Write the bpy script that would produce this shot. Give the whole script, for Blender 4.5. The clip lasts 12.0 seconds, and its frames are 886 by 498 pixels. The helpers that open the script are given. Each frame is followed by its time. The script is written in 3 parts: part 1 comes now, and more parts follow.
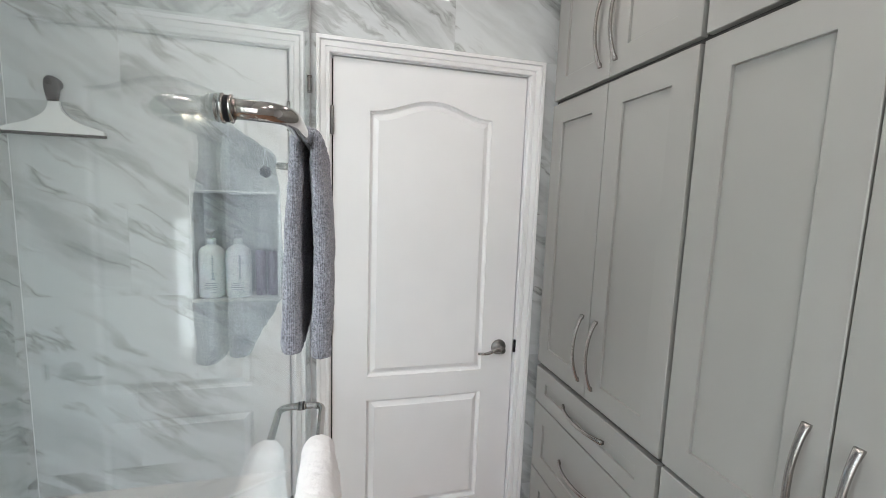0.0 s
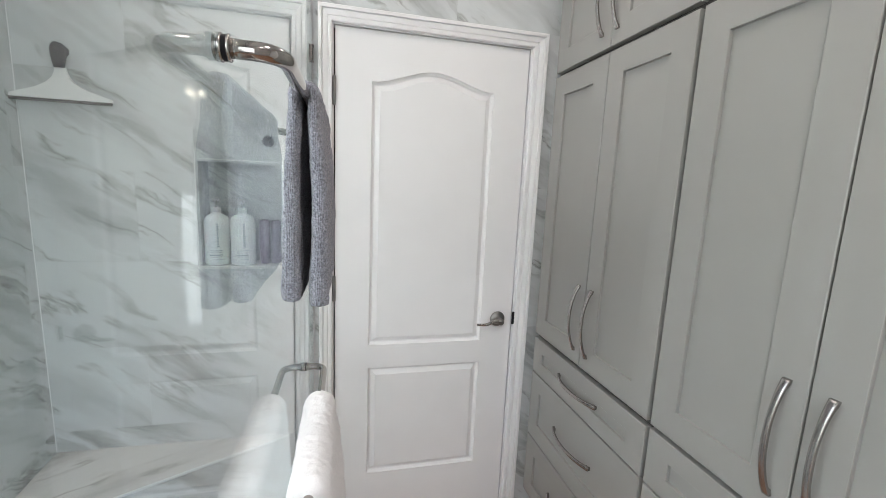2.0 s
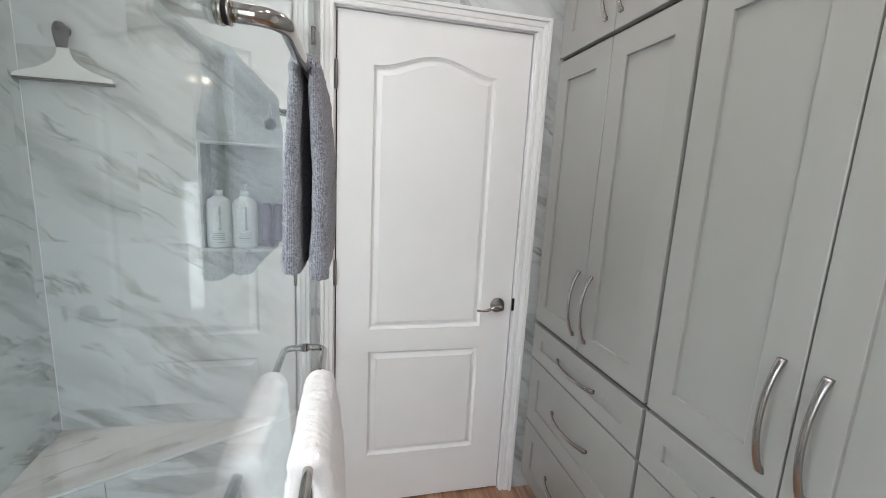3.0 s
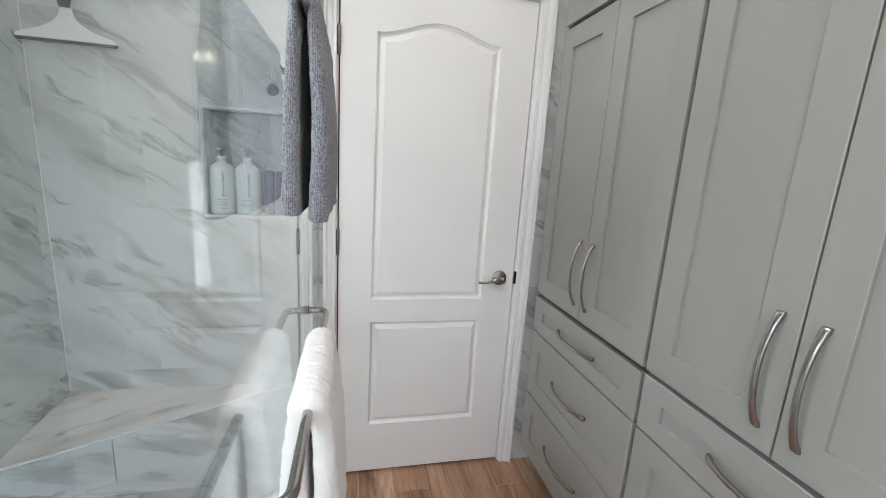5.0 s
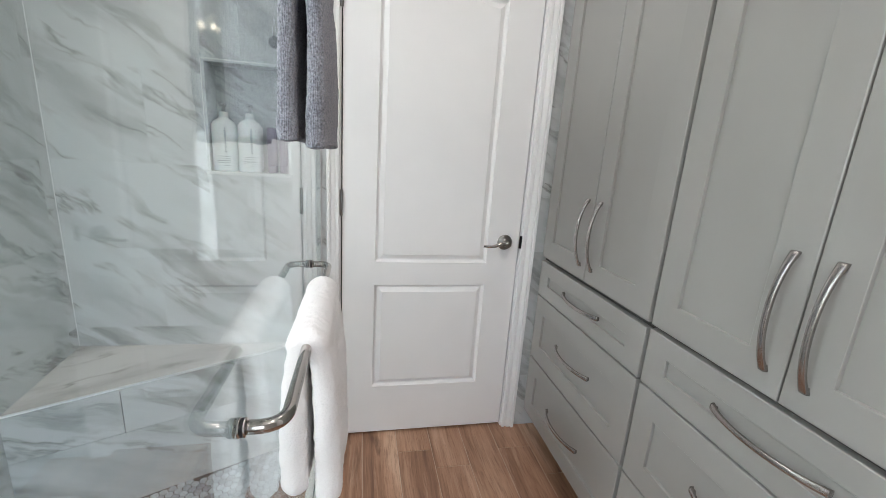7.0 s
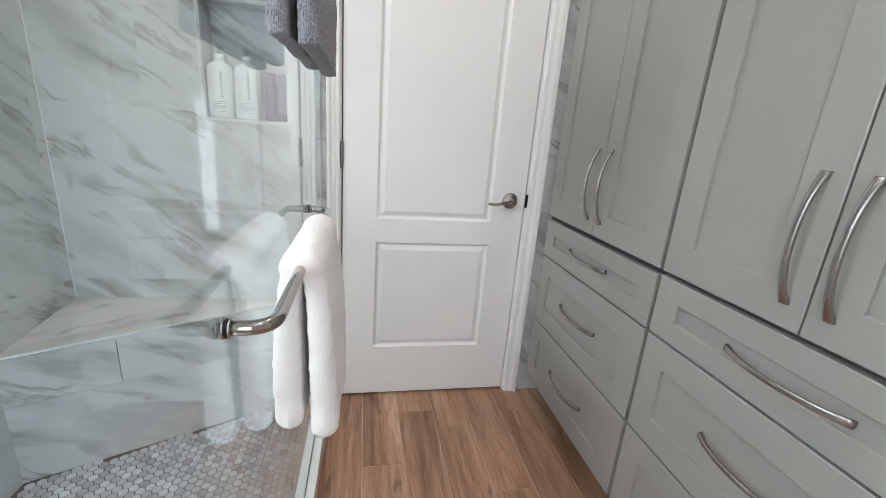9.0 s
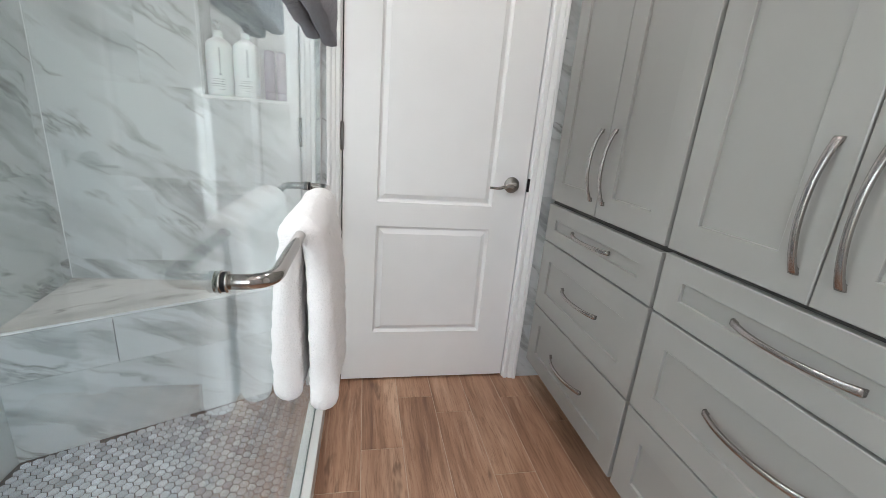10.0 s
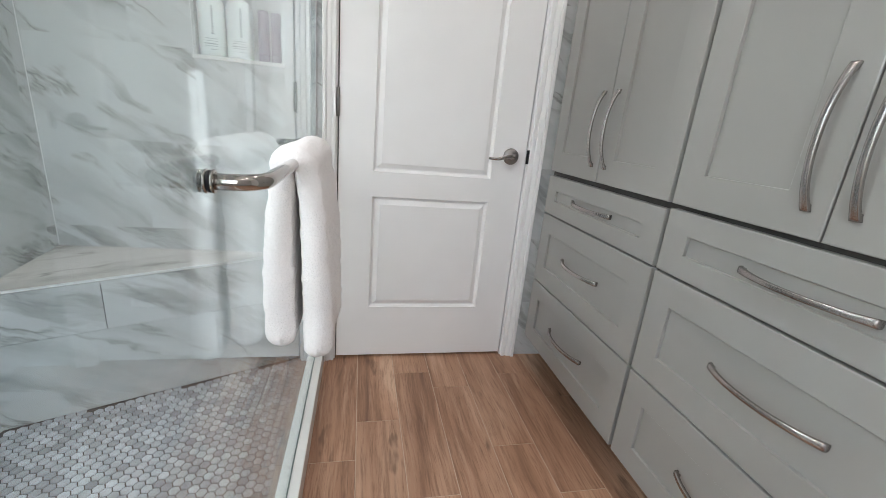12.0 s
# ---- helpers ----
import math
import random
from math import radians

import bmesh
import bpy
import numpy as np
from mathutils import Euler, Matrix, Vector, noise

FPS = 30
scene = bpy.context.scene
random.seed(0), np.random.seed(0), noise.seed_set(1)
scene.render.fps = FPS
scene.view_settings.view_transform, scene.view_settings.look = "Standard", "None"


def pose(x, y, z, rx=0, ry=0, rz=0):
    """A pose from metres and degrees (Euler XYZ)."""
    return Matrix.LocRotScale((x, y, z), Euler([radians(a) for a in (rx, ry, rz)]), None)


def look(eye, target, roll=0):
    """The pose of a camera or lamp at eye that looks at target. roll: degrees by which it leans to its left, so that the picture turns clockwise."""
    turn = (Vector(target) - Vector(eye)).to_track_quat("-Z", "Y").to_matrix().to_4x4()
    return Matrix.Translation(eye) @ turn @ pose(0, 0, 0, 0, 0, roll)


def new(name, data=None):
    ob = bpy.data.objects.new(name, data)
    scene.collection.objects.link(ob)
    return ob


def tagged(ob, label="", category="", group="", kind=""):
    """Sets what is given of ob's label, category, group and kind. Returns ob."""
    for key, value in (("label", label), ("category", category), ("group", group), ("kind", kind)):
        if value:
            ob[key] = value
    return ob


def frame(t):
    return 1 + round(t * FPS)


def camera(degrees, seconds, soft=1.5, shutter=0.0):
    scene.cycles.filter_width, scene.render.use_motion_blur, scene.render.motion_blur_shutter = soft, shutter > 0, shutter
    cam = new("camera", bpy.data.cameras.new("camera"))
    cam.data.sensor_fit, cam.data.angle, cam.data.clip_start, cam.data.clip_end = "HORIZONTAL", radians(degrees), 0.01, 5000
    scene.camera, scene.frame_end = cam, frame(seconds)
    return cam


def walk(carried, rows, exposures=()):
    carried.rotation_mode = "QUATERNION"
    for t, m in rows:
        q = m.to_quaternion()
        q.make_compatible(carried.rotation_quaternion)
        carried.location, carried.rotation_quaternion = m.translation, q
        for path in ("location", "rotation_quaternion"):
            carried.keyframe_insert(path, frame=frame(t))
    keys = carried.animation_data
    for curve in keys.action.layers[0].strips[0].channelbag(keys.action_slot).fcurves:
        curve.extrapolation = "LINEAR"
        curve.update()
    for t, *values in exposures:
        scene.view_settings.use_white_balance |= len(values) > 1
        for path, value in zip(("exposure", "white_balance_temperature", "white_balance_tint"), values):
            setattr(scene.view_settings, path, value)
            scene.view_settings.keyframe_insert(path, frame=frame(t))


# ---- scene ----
cam = camera(95.0, 12.0, 0.6)
PATH = [
    (0, (0.031, -1.575, 1.537), (0.519, 0.35, 1.305), 2.0),
    (0.5, (0.033, -1.579, 1.526), (0.519, 0.345, 1.275), 2.0),
    (1, (0.039, -1.586, 1.514), (0.516, 0.337, 1.247), 2.1),
    (1.5, (0.043, -1.597, 1.503), (0.511, 0.325, 1.214), 2.3),
    (2, (0.044, -1.609, 1.493), (0.508, 0.311, 1.182), 2.5),
    (2.5, (0.049, -1.617, 1.481), (0.506, 0.301, 1.149), 2.8),
    (3, (0.048, -1.62, 1.467), (0.502, 0.296, 1.119), 3.0),
    (5, (0.058, -1.637, 1.395), (0.491, 0.274, 0.993), 3.5),
    (5.5, (0.062, -1.641, 1.375), (0.489, 0.269, 0.961), 3.5),
    (6, (0.064, -1.642, 1.355), (0.479, 0.266, 0.922), 3.6),
    (6.5, (0.069, -1.641, 1.332), (0.478, 0.263, 0.875), 3.6),
    (7, (0.075, -1.641, 1.306), (0.473, 0.259, 0.824), 3.8),
    (9, (0.088, -1.629, 1.185), (0.47, 0.255, 0.631), 4.4),
    (9.5, (0.089, -1.627, 1.159), (0.474, 0.254, 0.6), 4.5),
    (10, (0.086, -1.628, 1.131), (0.472, 0.25, 0.561), 4.8),
    (10.5, (0.088, -1.629, 1.104), (0.476, 0.248, 0.532), 5.0),
    (11, (0.088, -1.63, 1.074), (0.479, 0.245, 0.497), 5.2),
    (11.5, (0.086, -1.629, 1.044), (0.488, 0.244, 0.469), 5.3),
    (12, (0.089, -1.631, 1.018), (0.493, 0.241, 0.444), 5.2),
]
walk(cam, [(t, look(eye, target, roll)) for t, eye, target, roll in PATH], [(0, 3.10), (5.5, 3.10), (9, 3.18), (12, 3.18)])

# ---- world, sun, lamps ----
world = bpy.data.worlds.new("world")
scene.world = world
world.use_nodes = True
wn = world.node_tree.nodes
sky = wn.new("ShaderNodeTexSky")
sky.sky_type, sky.sun_disc = "NISHITA", False
sky.sun_elevation, sky.sun_rotation = radians(65), radians(-90)
wn["Background"].inputs["Strength"].default_value = 0.05
world.node_tree.links.new(sky.outputs[0], wn["Background"].inputs["Color"])


def lamp(name, kind, m, energy, color, **more):
    data = bpy.data.lights.new(name, kind)
    data.energy, data.color = energy, color
    if kind == "AREA":
        data.shape = more.get("shape", "RECTANGLE")
        data.size = more["size"]
        data.size_y = more.get("size_y", more["size"])
        if "spread" in more:
            data.spread = radians(more["spread"])
    if kind == "SUN":
        data.angle = radians(0.5)
    ob = new(name, data)
    ob.matrix_world = m
    return ob


CEIL = 2.6
lamp("sun", "SUN", look((-2.2, -1.635, 3.0), (-0.8, -1.635, 0.0)), 2.8, (1.0, 0.95, 0.88))
# daylight through the window openings
lamp("sky_light_rear", "AREA", look((-0.30, -2.57, 1.35), (-0.2, 0, 0.8)), 1.12, (0.94, 0.97, 0.985), size=0.9, size_y=1.2)
lamp("sky_light_side", "AREA", look((-1.57, -1.535, 1.9), (0, -1.2, 0.9)), 1.5, (0.915, 0.97, 0.99), size=0.42, size_y=0.66)
# the last two are unseen, added to brighten the shower and the rear
CANS = [(0.54, -0.58, 0.34, 150), (0.42, -1.5, 0.44, 130), (-0.24, -0.42, 0.22, 180), (0.42, -2.2, 0.2, 150)]
for cx, cy, watts, beam in CANS:
    lamp("can_light", "AREA", look((cx, cy, CEIL - 0.012), (cx, cy, 0)), watts, (1.0, 0.90, 0.86), size=0.17, shape="DISK", spread=beam)

# ---- materials ----


def material(name, color=(0.8, 0.8, 0.8), rough=0.5, metal=0.0, **more):
    m = bpy.data.materials.new(name)
    m.use_nodes = True
    b = m.node_tree.nodes["Principled BSDF"]
    b.inputs["Base Color"].default_value = (*color, 1)
    b.inputs["Roughness"].default_value = rough
    b.inputs["Metallic"].default_value = metal
    for key, value in more.items():
        b.inputs[key.replace("_", " ")].default_value = value
    return m


class Net:
    """Short-hand for building a node tree."""

    def __init__(self, m):
        self.t = m.node_tree
        self.bsdf = self.t.nodes["Principled BSDF"]

    def node(self, kind, props=(), **inputs):
        n = self.t.nodes.new(kind)
        for key, value in dict(props).items():
            setattr(n, key, value)
        for key, value in inputs.items():
            key = int(key[1:]) if key[0] == "i" and key[1:].isdigit() else key.replace("_", " ")
            self.put(value, n.inputs[key])
        return n

    def put(self, value, socket):
        if isinstance(value, bpy.types.NodeSocket):
            self.t.links.new(value, socket)
        else:
            socket.default_value = value

    def ramp(self, fac, stops, ease="LINEAR"):
        n = self.t.nodes.new("ShaderNodeValToRGB")
        n.color_ramp.interpolation = ease
        while len(n.color_ramp.elements) < len(stops):
            n.color_ramp.elements.new(0.5)
        for e, (at, c) in zip(n.color_ramp.elements, stops):
            e.position, e.color = at, (*c, 1) if len(c) == 3 else c
        self.t.links.new(fac, n.inputs[0])
        return n.outputs[0]

    def noise(self, vec, scale, detail=4.0, rough=0.55, dist=0.0):
        return self.node("ShaderNodeTexNoise", Vector=vec, Scale=scale, Detail=detail, Roughness=rough, Distortion=dist).outputs["Fac"]

    def mapped(self, vec, loc=(0, 0, 0), rot=(0, 0, 0), scale=(1, 1, 1)):
        return self.node("ShaderNodeMapping", Vector=vec, Location=loc, Rotation=[radians(a) for a in rot], Scale=scale).outputs[0]

    def math(self, op, a, b=0.0, clamp=False):
        return self.node("ShaderNodeMath", {"operation": op, "use_clamp": clamp}, i0=a, i1=b).outputs[0]

    def mix(self, fac, a, b, blend="MIX"):
        n = self.node("ShaderNodeMix", {"data_type": "RGBA", "blend_type": blend})
        self.put(fac, n.inputs[0])
        for value, socket in ((a, n.inputs[6]), (b, n.inputs[7])):
            self.put((*value, 1) if isinstance(value, tuple) and len(value) == 3 else value, socket)
        return n.outputs[2]

    def bump(self, height, strength=0.2, distance=0.002):
        n = self.node("ShaderNodeBump", Strength=strength, Distance=distance, Height=height)
        self.t.links.new(n.outputs[0], self.bsdf.inputs["Normal"])

    def local(self, spread=0.0):
        """Object coordinates, shifted at random from object to object."""
        c = self.node("ShaderNodeTexCoord").outputs["Object"]
        if not spread:
            return c
        r = self.node("ShaderNodeObjectInfo").outputs["Random"]
        shift = self.node("ShaderNodeCombineXYZ", X=self.math("MULTIPLY", r, spread), Y=self.math("MULTIPLY", r, spread * 1.7), Z=self.math("MULTIPLY", r, spread * 0.6)).outputs[0]
        return self.node("ShaderNodeVectorMath", {"operation": "ADD"}, i0=c, i1=shift).outputs[0]


def marble(name, tilt=(0, -33, 0), rough=0.025, tint=(0.975, 1.0, 1.003)):
    """Pale marble: soft grey clouds drawn out along the veins, and thin ragged darker lines beside them."""
    m = material(name, rough=rough)
    n = Net(m)
    c = n.mapped(n.local(37.0), rot=tilt)
    warp = n.noise(n.mapped(c, scale=(2.0, 3, 3)), 1.3, 3)
    fray = n.noise(c, 16.0, 6, 0.65)
    push = n.math("ADD", n.math("MULTIPLY", warp, 0.15), n.math("MULTIPLY", fray, 0.032))
    bent = n.node("ShaderNodeVectorMath", {"operation": "ADD"}, i0=c, i1=n.node("ShaderNodeCombineXYZ", Z=push).outputs[0]).outputs[0]
    long = n.mapped(bent, scale=(1.25, 8.0, 8.0))
    broad = n.noise(long, 0.9, 5, 0.58)
    streak = n.noise(n.mapped(long, (3.1, 0, 1.7)), 1.6, 6, 0.62)
    fine = n.noise(n.mapped(bent, (1.3, 0, 0.4), scale=(2.4, 24.0, 24.0)), 1.0, 5, 0.6)
    here = n.ramp(n.noise(n.mapped(c, scale=(0.85, 3.2, 3.2)), 1.9, 3), [(0.42, (0, 0, 0)), (0.62, (1, 1, 1))])
    base = n.ramp(broad, [(0.30, (0.38, 0.384, 0.384)), (0.42, (0.54, 0.545, 0.545)), (0.54, (0.63, 0.635, 0.636))])
    v1 = n.math("MULTIPLY", n.ramp(streak, [(0.53, (0, 0, 0)), (0.57, (0.42, 0.42, 0.42)), (0.62, (0.62, 0.62, 0.62)), (0.68, (1, 1, 1))]), here)
    v2 = n.math("MULTIPLY", n.ramp(fine, [(0.60, (0, 0, 0)), (0.70, (1, 1, 1))]), n.math("MULTIPLY", here, 0.34))
    # thin lines where a stretched noise crosses its middle
    off = n.math("ABSOLUTE", n.math("SUBTRACT", n.noise(n.mapped(bent, (7.3, 0, 2.9), scale=(1.1, 5.5, 5.5)), 1.0, 5, 0.6), 0.53))
    line = n.ramp(off, [(0.0, (1, 1, 1)), (0.008, (0.6, 0.6, 0.6)), (0.026, (0, 0, 0))])
    some = n.ramp(n.noise(n.mapped(c, (5.0, 0, 3.0), scale=(2.2, 4.0, 4.0)), 2.6, 3), [(0.46, (0, 0, 0)), (0.60, (1, 1, 1))])
    v3 = n.math("MULTIPLY", n.math("MULTIPLY", line, some), 0.75)
    col = n.mix(n.math("MULTIPLY", v1, 0.92), base, (0.205, 0.20, 0.188))
    col = n.mix(v2, col, (0.33, 0.325, 0.31))
    col = n.mix(v3, col, (0.20, 0.193, 0.178))
    n.put(n.mix(1.0, col, tint, "MULTIPLY"), n.bsdf.inputs["Base Color"])
    n.bump(n.noise(c, 6, 2), 0.008, 0.004)
    return m


MARBLE = marble("marble_tile")
MARBLE_TOP = marble("marble_slab", (0, 0, -28), 0.12, (1.12, 1.055, 1.01))


def paint(name, color, rough, grain=0.05):
    m = material(name, color, rough)
    n = Net(m)
    c = n.local(5.0)
    big = n.noise(c, 2.3, 3)
    dark = tuple(v * 0.94 for v in color)
    n.put(n.mix(n.ramp(big, [(0.35, (0, 0, 0)), (0.7, (1, 1, 1))]), dark, color), n.bsdf.inputs["Base Color"])
    n.put(n.math("ADD", n.math("MULTIPLY", n.noise(c, 9, 3), 0.12), rough - 0.06), n.bsdf.inputs["Roughness"])
    n.bump(n.noise(c, 260, 2), grain, 0.0006)
    return m


DOOR_WHITE = paint("white_door_paint", (0.835, 0.825, 0.825), 0.36)
TRIM_WHITE = paint("white_trim_paint", (0.835, 0.828, 0.828), 0.33)
WALL_PAINT = paint("wall_paint", (0.72, 0.72, 0.715), 0.75)
GREY_PAINT = paint("grey_cabinet_paint", (0.312, 0.308, 0.290), 0.32)
# near black: shade of the cabinet gaps put into colour; also the squeegee blade
GAP_SHADE_AND_BLADE = paint("gap_shade_and_blade_paint", (0.052, 0.050, 0.046), 0.6)
GROUT = paint("pale_grout", (0.56, 0.56, 0.558), 0.85)
DARK_GROUT = paint("grey_grout", (0.115, 0.118, 0.122), 0.9, grain=0.3)
FLOOR_GROUT = paint("tan_grout", (0.52, 0.40, 0.305), 0.9, grain=0.3)
CURB = paint("white_stone", (0.74, 0.74, 0.72), 0.25)
CHROME = material("polished_nickel", (0.43, 0.40, 0.38), 0.06, 1.0)
NICKEL = material("brushed_nickel", (0.40, 0.375, 0.362), 0.27, 1.0)
RUBBER = material("black_rubber", (0.012, 0.012, 0.014), 0.6, Specular_IOR_Level=0.2)
# near black, painted shade for the gap round the door and behind it
DOOR_GAP_SHADE = material("door_gap_shade", (0.03, 0.03, 0.03), 0.8)
CLEAR = material("clear_plastic", (0.9, 0.92, 0.92), 0.2, Transmission_Weight=0.55, IOR=1.3)
GLASS = material("clear_glass", (0.89, 0.976, 0.974), 0.0, Transmission_Weight=1.0, IOR=1.45)
GLOW = material("lamp_glow", (1, 1, 1), 0.5, Emission_Strength=0.5, Emission_Color=(1.0, 0.86, 0.7, 1))
BULB = material("bulb_glow", (1, 1, 1), 0.5, Emission_Strength=4.2, Emission_Color=(1.0, 0.85, 0.66, 1))
HINGE = material("satin_nickel_hinge", (0.28, 0.265, 0.255), 0.35, 1.0)
TRIM_METAL = material("polished_metal_edge", (0.90, 0.90, 0.89), 0.3, 0.7)
STEEL = material("bright_steel", (0.68, 0.69, 0.69), 0.28, 1.0)
SEAL = material("clear_seal", (0.16, 0.2, 0.19), 0.3)


def wood():
    m = material("wood_look_porcelain", rough=0.42)
    n = Net(m)
    c = n.local(23.0)
    r = n.node("ShaderNodeObjectInfo").outputs["Random"]
    warp = n.noise(n.mapped(c, scale=(3, 0.8, 1)), 2.0, 3)
    c2 = n.node("ShaderNodeVectorMath", {"operation": "ADD"}, i0=c, i1=n.node("ShaderNodeCombineXYZ", X=n.math("MULTIPLY", warp, 0.05)).outputs[0]).outputs[0]
    broad = n.noise(n.mapped(c2, scale=(12, 1.1, 1)), 1.0, 6, 0.6, 0.5)
    bands = n.noise(n.mapped(c2, (3.0, 0, 0), scale=(42, 2.2, 1)), 1.0, 5, 0.65)
    grain = n.noise(n.mapped(c2, scale=(170, 8.0, 1)), 1.0, 7, 0.75)
    knots = n.noise(n.mapped(c2, scale=(17, 4, 1)), 1.0, 3, 0.5)
    col = n.ramp(broad, [(0.30, (0.15, 0.08, 0.05)), (0.39, (0.31, 0.178, 0.112)), (0.5, (0.42, 0.255, 0.167)), (0.6, (0.50, 0.325, 0.222)), (0.7, (0.60, 0.425, 0.305))])
    col = n.mix(n.ramp(bands, [(0.32, (0.55, 0.55, 0.55)), (0.47, (0, 0, 0))]), col, (0.20, 0.108, 0.064))
    col = n.mix(n.ramp(bands, [(0.56, (0, 0, 0)), (0.72, (0.6, 0.6, 0.6))]), col, (0.62, 0.45, 0.335))
    col = n.mix(n.ramp(grain, [(0.34, (0.7, 0.7, 0.7)), (0.50, (0, 0, 0))]), col, (0.18, 0.095, 0.055))
    col = n.mix(n.ramp(knots, [(0.64, (0, 0, 0)), (0.74, (0.9, 0.9, 0.9))]), col, (0.09, 0.045, 0.027))
    tone = n.ramp(r, [(0, (0.84, 0.76, 0.72)), (1, (1.02, 0.945, 0.90))])
    n.put(n.mix(1.0, col, tone, "MULTIPLY"), n.bsdf.inputs["Base Color"])
    n.put(n.math("ADD", n.math("MULTIPLY", grain, 0.2), 0.32), n.bsdf.inputs["Roughness"])
    n.bump(grain, 0.2, 0.001)
    return m


WOOD = wood()


def hexes(name, island=False):
    m = material(name, rough=0.28)
    n = Net(m)
    r = n.node("ShaderNodeNewGeometry").outputs["Random Per Island"] if island else n.node("ShaderNodeObjectInfo").outputs["Random"]
    tone = n.ramp(r, [(0.0, (0.40, 0.41, 0.43)), (0.25, (0.54, 0.55, 0.57)), (0.6, (0.65, 0.66, 0.675)), (0.9, (0.74, 0.75, 0.76)), (1.0, (0.86, 0.865, 0.87))])
    c = n.local() if island else n.local(11.0)
    cloud = n.ramp(n.noise(c, 28, 4), [(0.35, (0.82, 0.82, 0.82)), (0.7, (1.08, 1.08, 1.08))])
    n.put(n.mix(1.0, n.mix(1.0, tone, (0.95, 1.0, 1.05), "MULTIPLY"), cloud, "MULTIPLY"), n.bsdf.inputs["Base Color"])
    return m


HEX = hexes("hex_marble")
HEX_FAR = hexes("hex_marble_far", True)


def cloth(name, color, ribbed):
    m = material(name, color, 0.95, Sheen_Weight=0.3 if ribbed else 0.15, Sheen_Roughness=0.5)
    n = Net(m)
    c = n.local()
    loops = n.noise(c, 360 if ribbed else 260, 3, 0.7)
    tuft = n.noise(c, 38, 4, 0.6)
    if ribbed:
        # upright rows of loops, 3.2 mm apart
        axes = n.node("ShaderNodeSeparateXYZ", Vector=c)
        along = n.math("ADD", n.math("MULTIPLY", axes.outputs[0], 1.1), axes.outputs[1])
        along = n.math("ADD", along, n.math("MULTIPLY", n.noise(c, 22, 2), 0.003))
        row = n.math("MULTIPLY", n.math("ADD", n.math("SINE", n.math("MULTIPLY", along, 1963.0)), 1.0), 0.5)
        loop = n.noise(n.mapped(c, scale=(300, 300, 330)), 1.0, 2, 0.5)
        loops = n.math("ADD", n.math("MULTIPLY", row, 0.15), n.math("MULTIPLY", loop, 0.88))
        # colour carries the shade between loops and the highlights on their tips
        loop_shade = n.ramp(loops, [(0.26, (0.42, 0.42, 0.43)), (0.5, (1.0, 1.0, 1.0)), (0.78, (1.75, 1.75, 1.72))])
    else:
        loop_shade = n.ramp(loops, [(0.3, (0.95, 0.95, 0.95)), (0.7, (1.01, 1.01, 1.01))])
    n.put(n.mix(1.0, color, loop_shade, "MULTIPLY"), n.bsdf.inputs["Base Color"])
    height = n.math("ADD", loops, n.math("MULTIPLY", tuft, 0.6))
    n.bump(height, 1.0 if ribbed else 0.7, 0.004)
    return m


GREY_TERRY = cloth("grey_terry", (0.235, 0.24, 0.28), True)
WHITE_PLUSH = cloth("white_plush", (0.93, 0.905, 0.905), False)

# ---- mesh helpers ----


def link(name, bm, mat, parent=None, label="", smooth=False):
    me = bpy.data.meshes.new(name)
    bmesh.ops.recalc_face_normals(bm, faces=bm.faces)
    bm.to_mesh(me)
    bm.free()
    if mat:
        me.materials.append(mat)
    if smooth:
        for p in me.polygons:
            p.use_smooth = True
    ob = new(name, me)
    ob.parent = parent
    if label:
        ob["label"] = label
    return ob


def part(name, bm, mat, parent, label="", smooth=False):
    return link(name, bm, mat, parent, label, smooth)


def thing(name, label, category, group="", kind="", at=(0, 0, 0)):
    ob = new(name)
    ob.empty_display_size = 0.05
    ob.location = at
    return tagged(ob, label, category, group, kind)


def add_box(bm, lo, hi, bevel=0.0, segs=1):
    lo, hi = Vector(lo), Vector(hi)
    g = bmesh.ops.create_cube(bm, size=1.0)
    vs = g["verts"]
    for v in vs:
        v.co = Vector([(a + b) / 2 + c * (b - a) for a, b, c in zip(lo, hi, v.co)])
    if bevel:
        es = {e for v in vs for e in v.link_edges}
        bmesh.ops.bevel(bm, geom=list(es), offset=bevel, segments=segs, profile=0.5, affect="EDGES")
    return bm


def box(lo, hi, bevel=0.0, segs=1):
    return add_box(bmesh.new(), lo, hi, bevel, segs)


def add_lathe(bm, profile, m=Matrix(), n=24):
    """profile: (radius, height) pairs round the local z axis."""
    rings = []
    for r, z in profile:
        rings.append([bm.verts.new(m @ Vector((r * math.cos(2 * math.pi * k / n), r * math.sin(2 * math.pi * k / n), z))) for k in range(n)])
    for a, b in zip(rings, rings[1:]):
        for k in range(n):
            bm.faces.new((a[k], a[(k + 1) % n], b[(k + 1) % n], b[k]))
    bm.faces.new(rings[0][::-1])
    bm.faces.new(rings[-1])
    return bm


def lathe(profile, m=Matrix(), n=24):
    return add_lathe(bmesh.new(), profile, m, n)


def rounded(points, radius, steps=6):
    out = [Vector(points[0])]
    for a, b, c in zip(points, points[1:], points[2:]):
        a, b, c = Vector(a), Vector(b), Vector(c)
        p, q = b + (a - b).normalized() * radius, b + (c - b).normalized() * radius
        for k in range(steps + 1):
            t = k / steps
            out.append(p * (1 - t) ** 2 + b * 2 * t * (1 - t) + q * t * t)
    out.append(Vector(points[-1]))
    return out


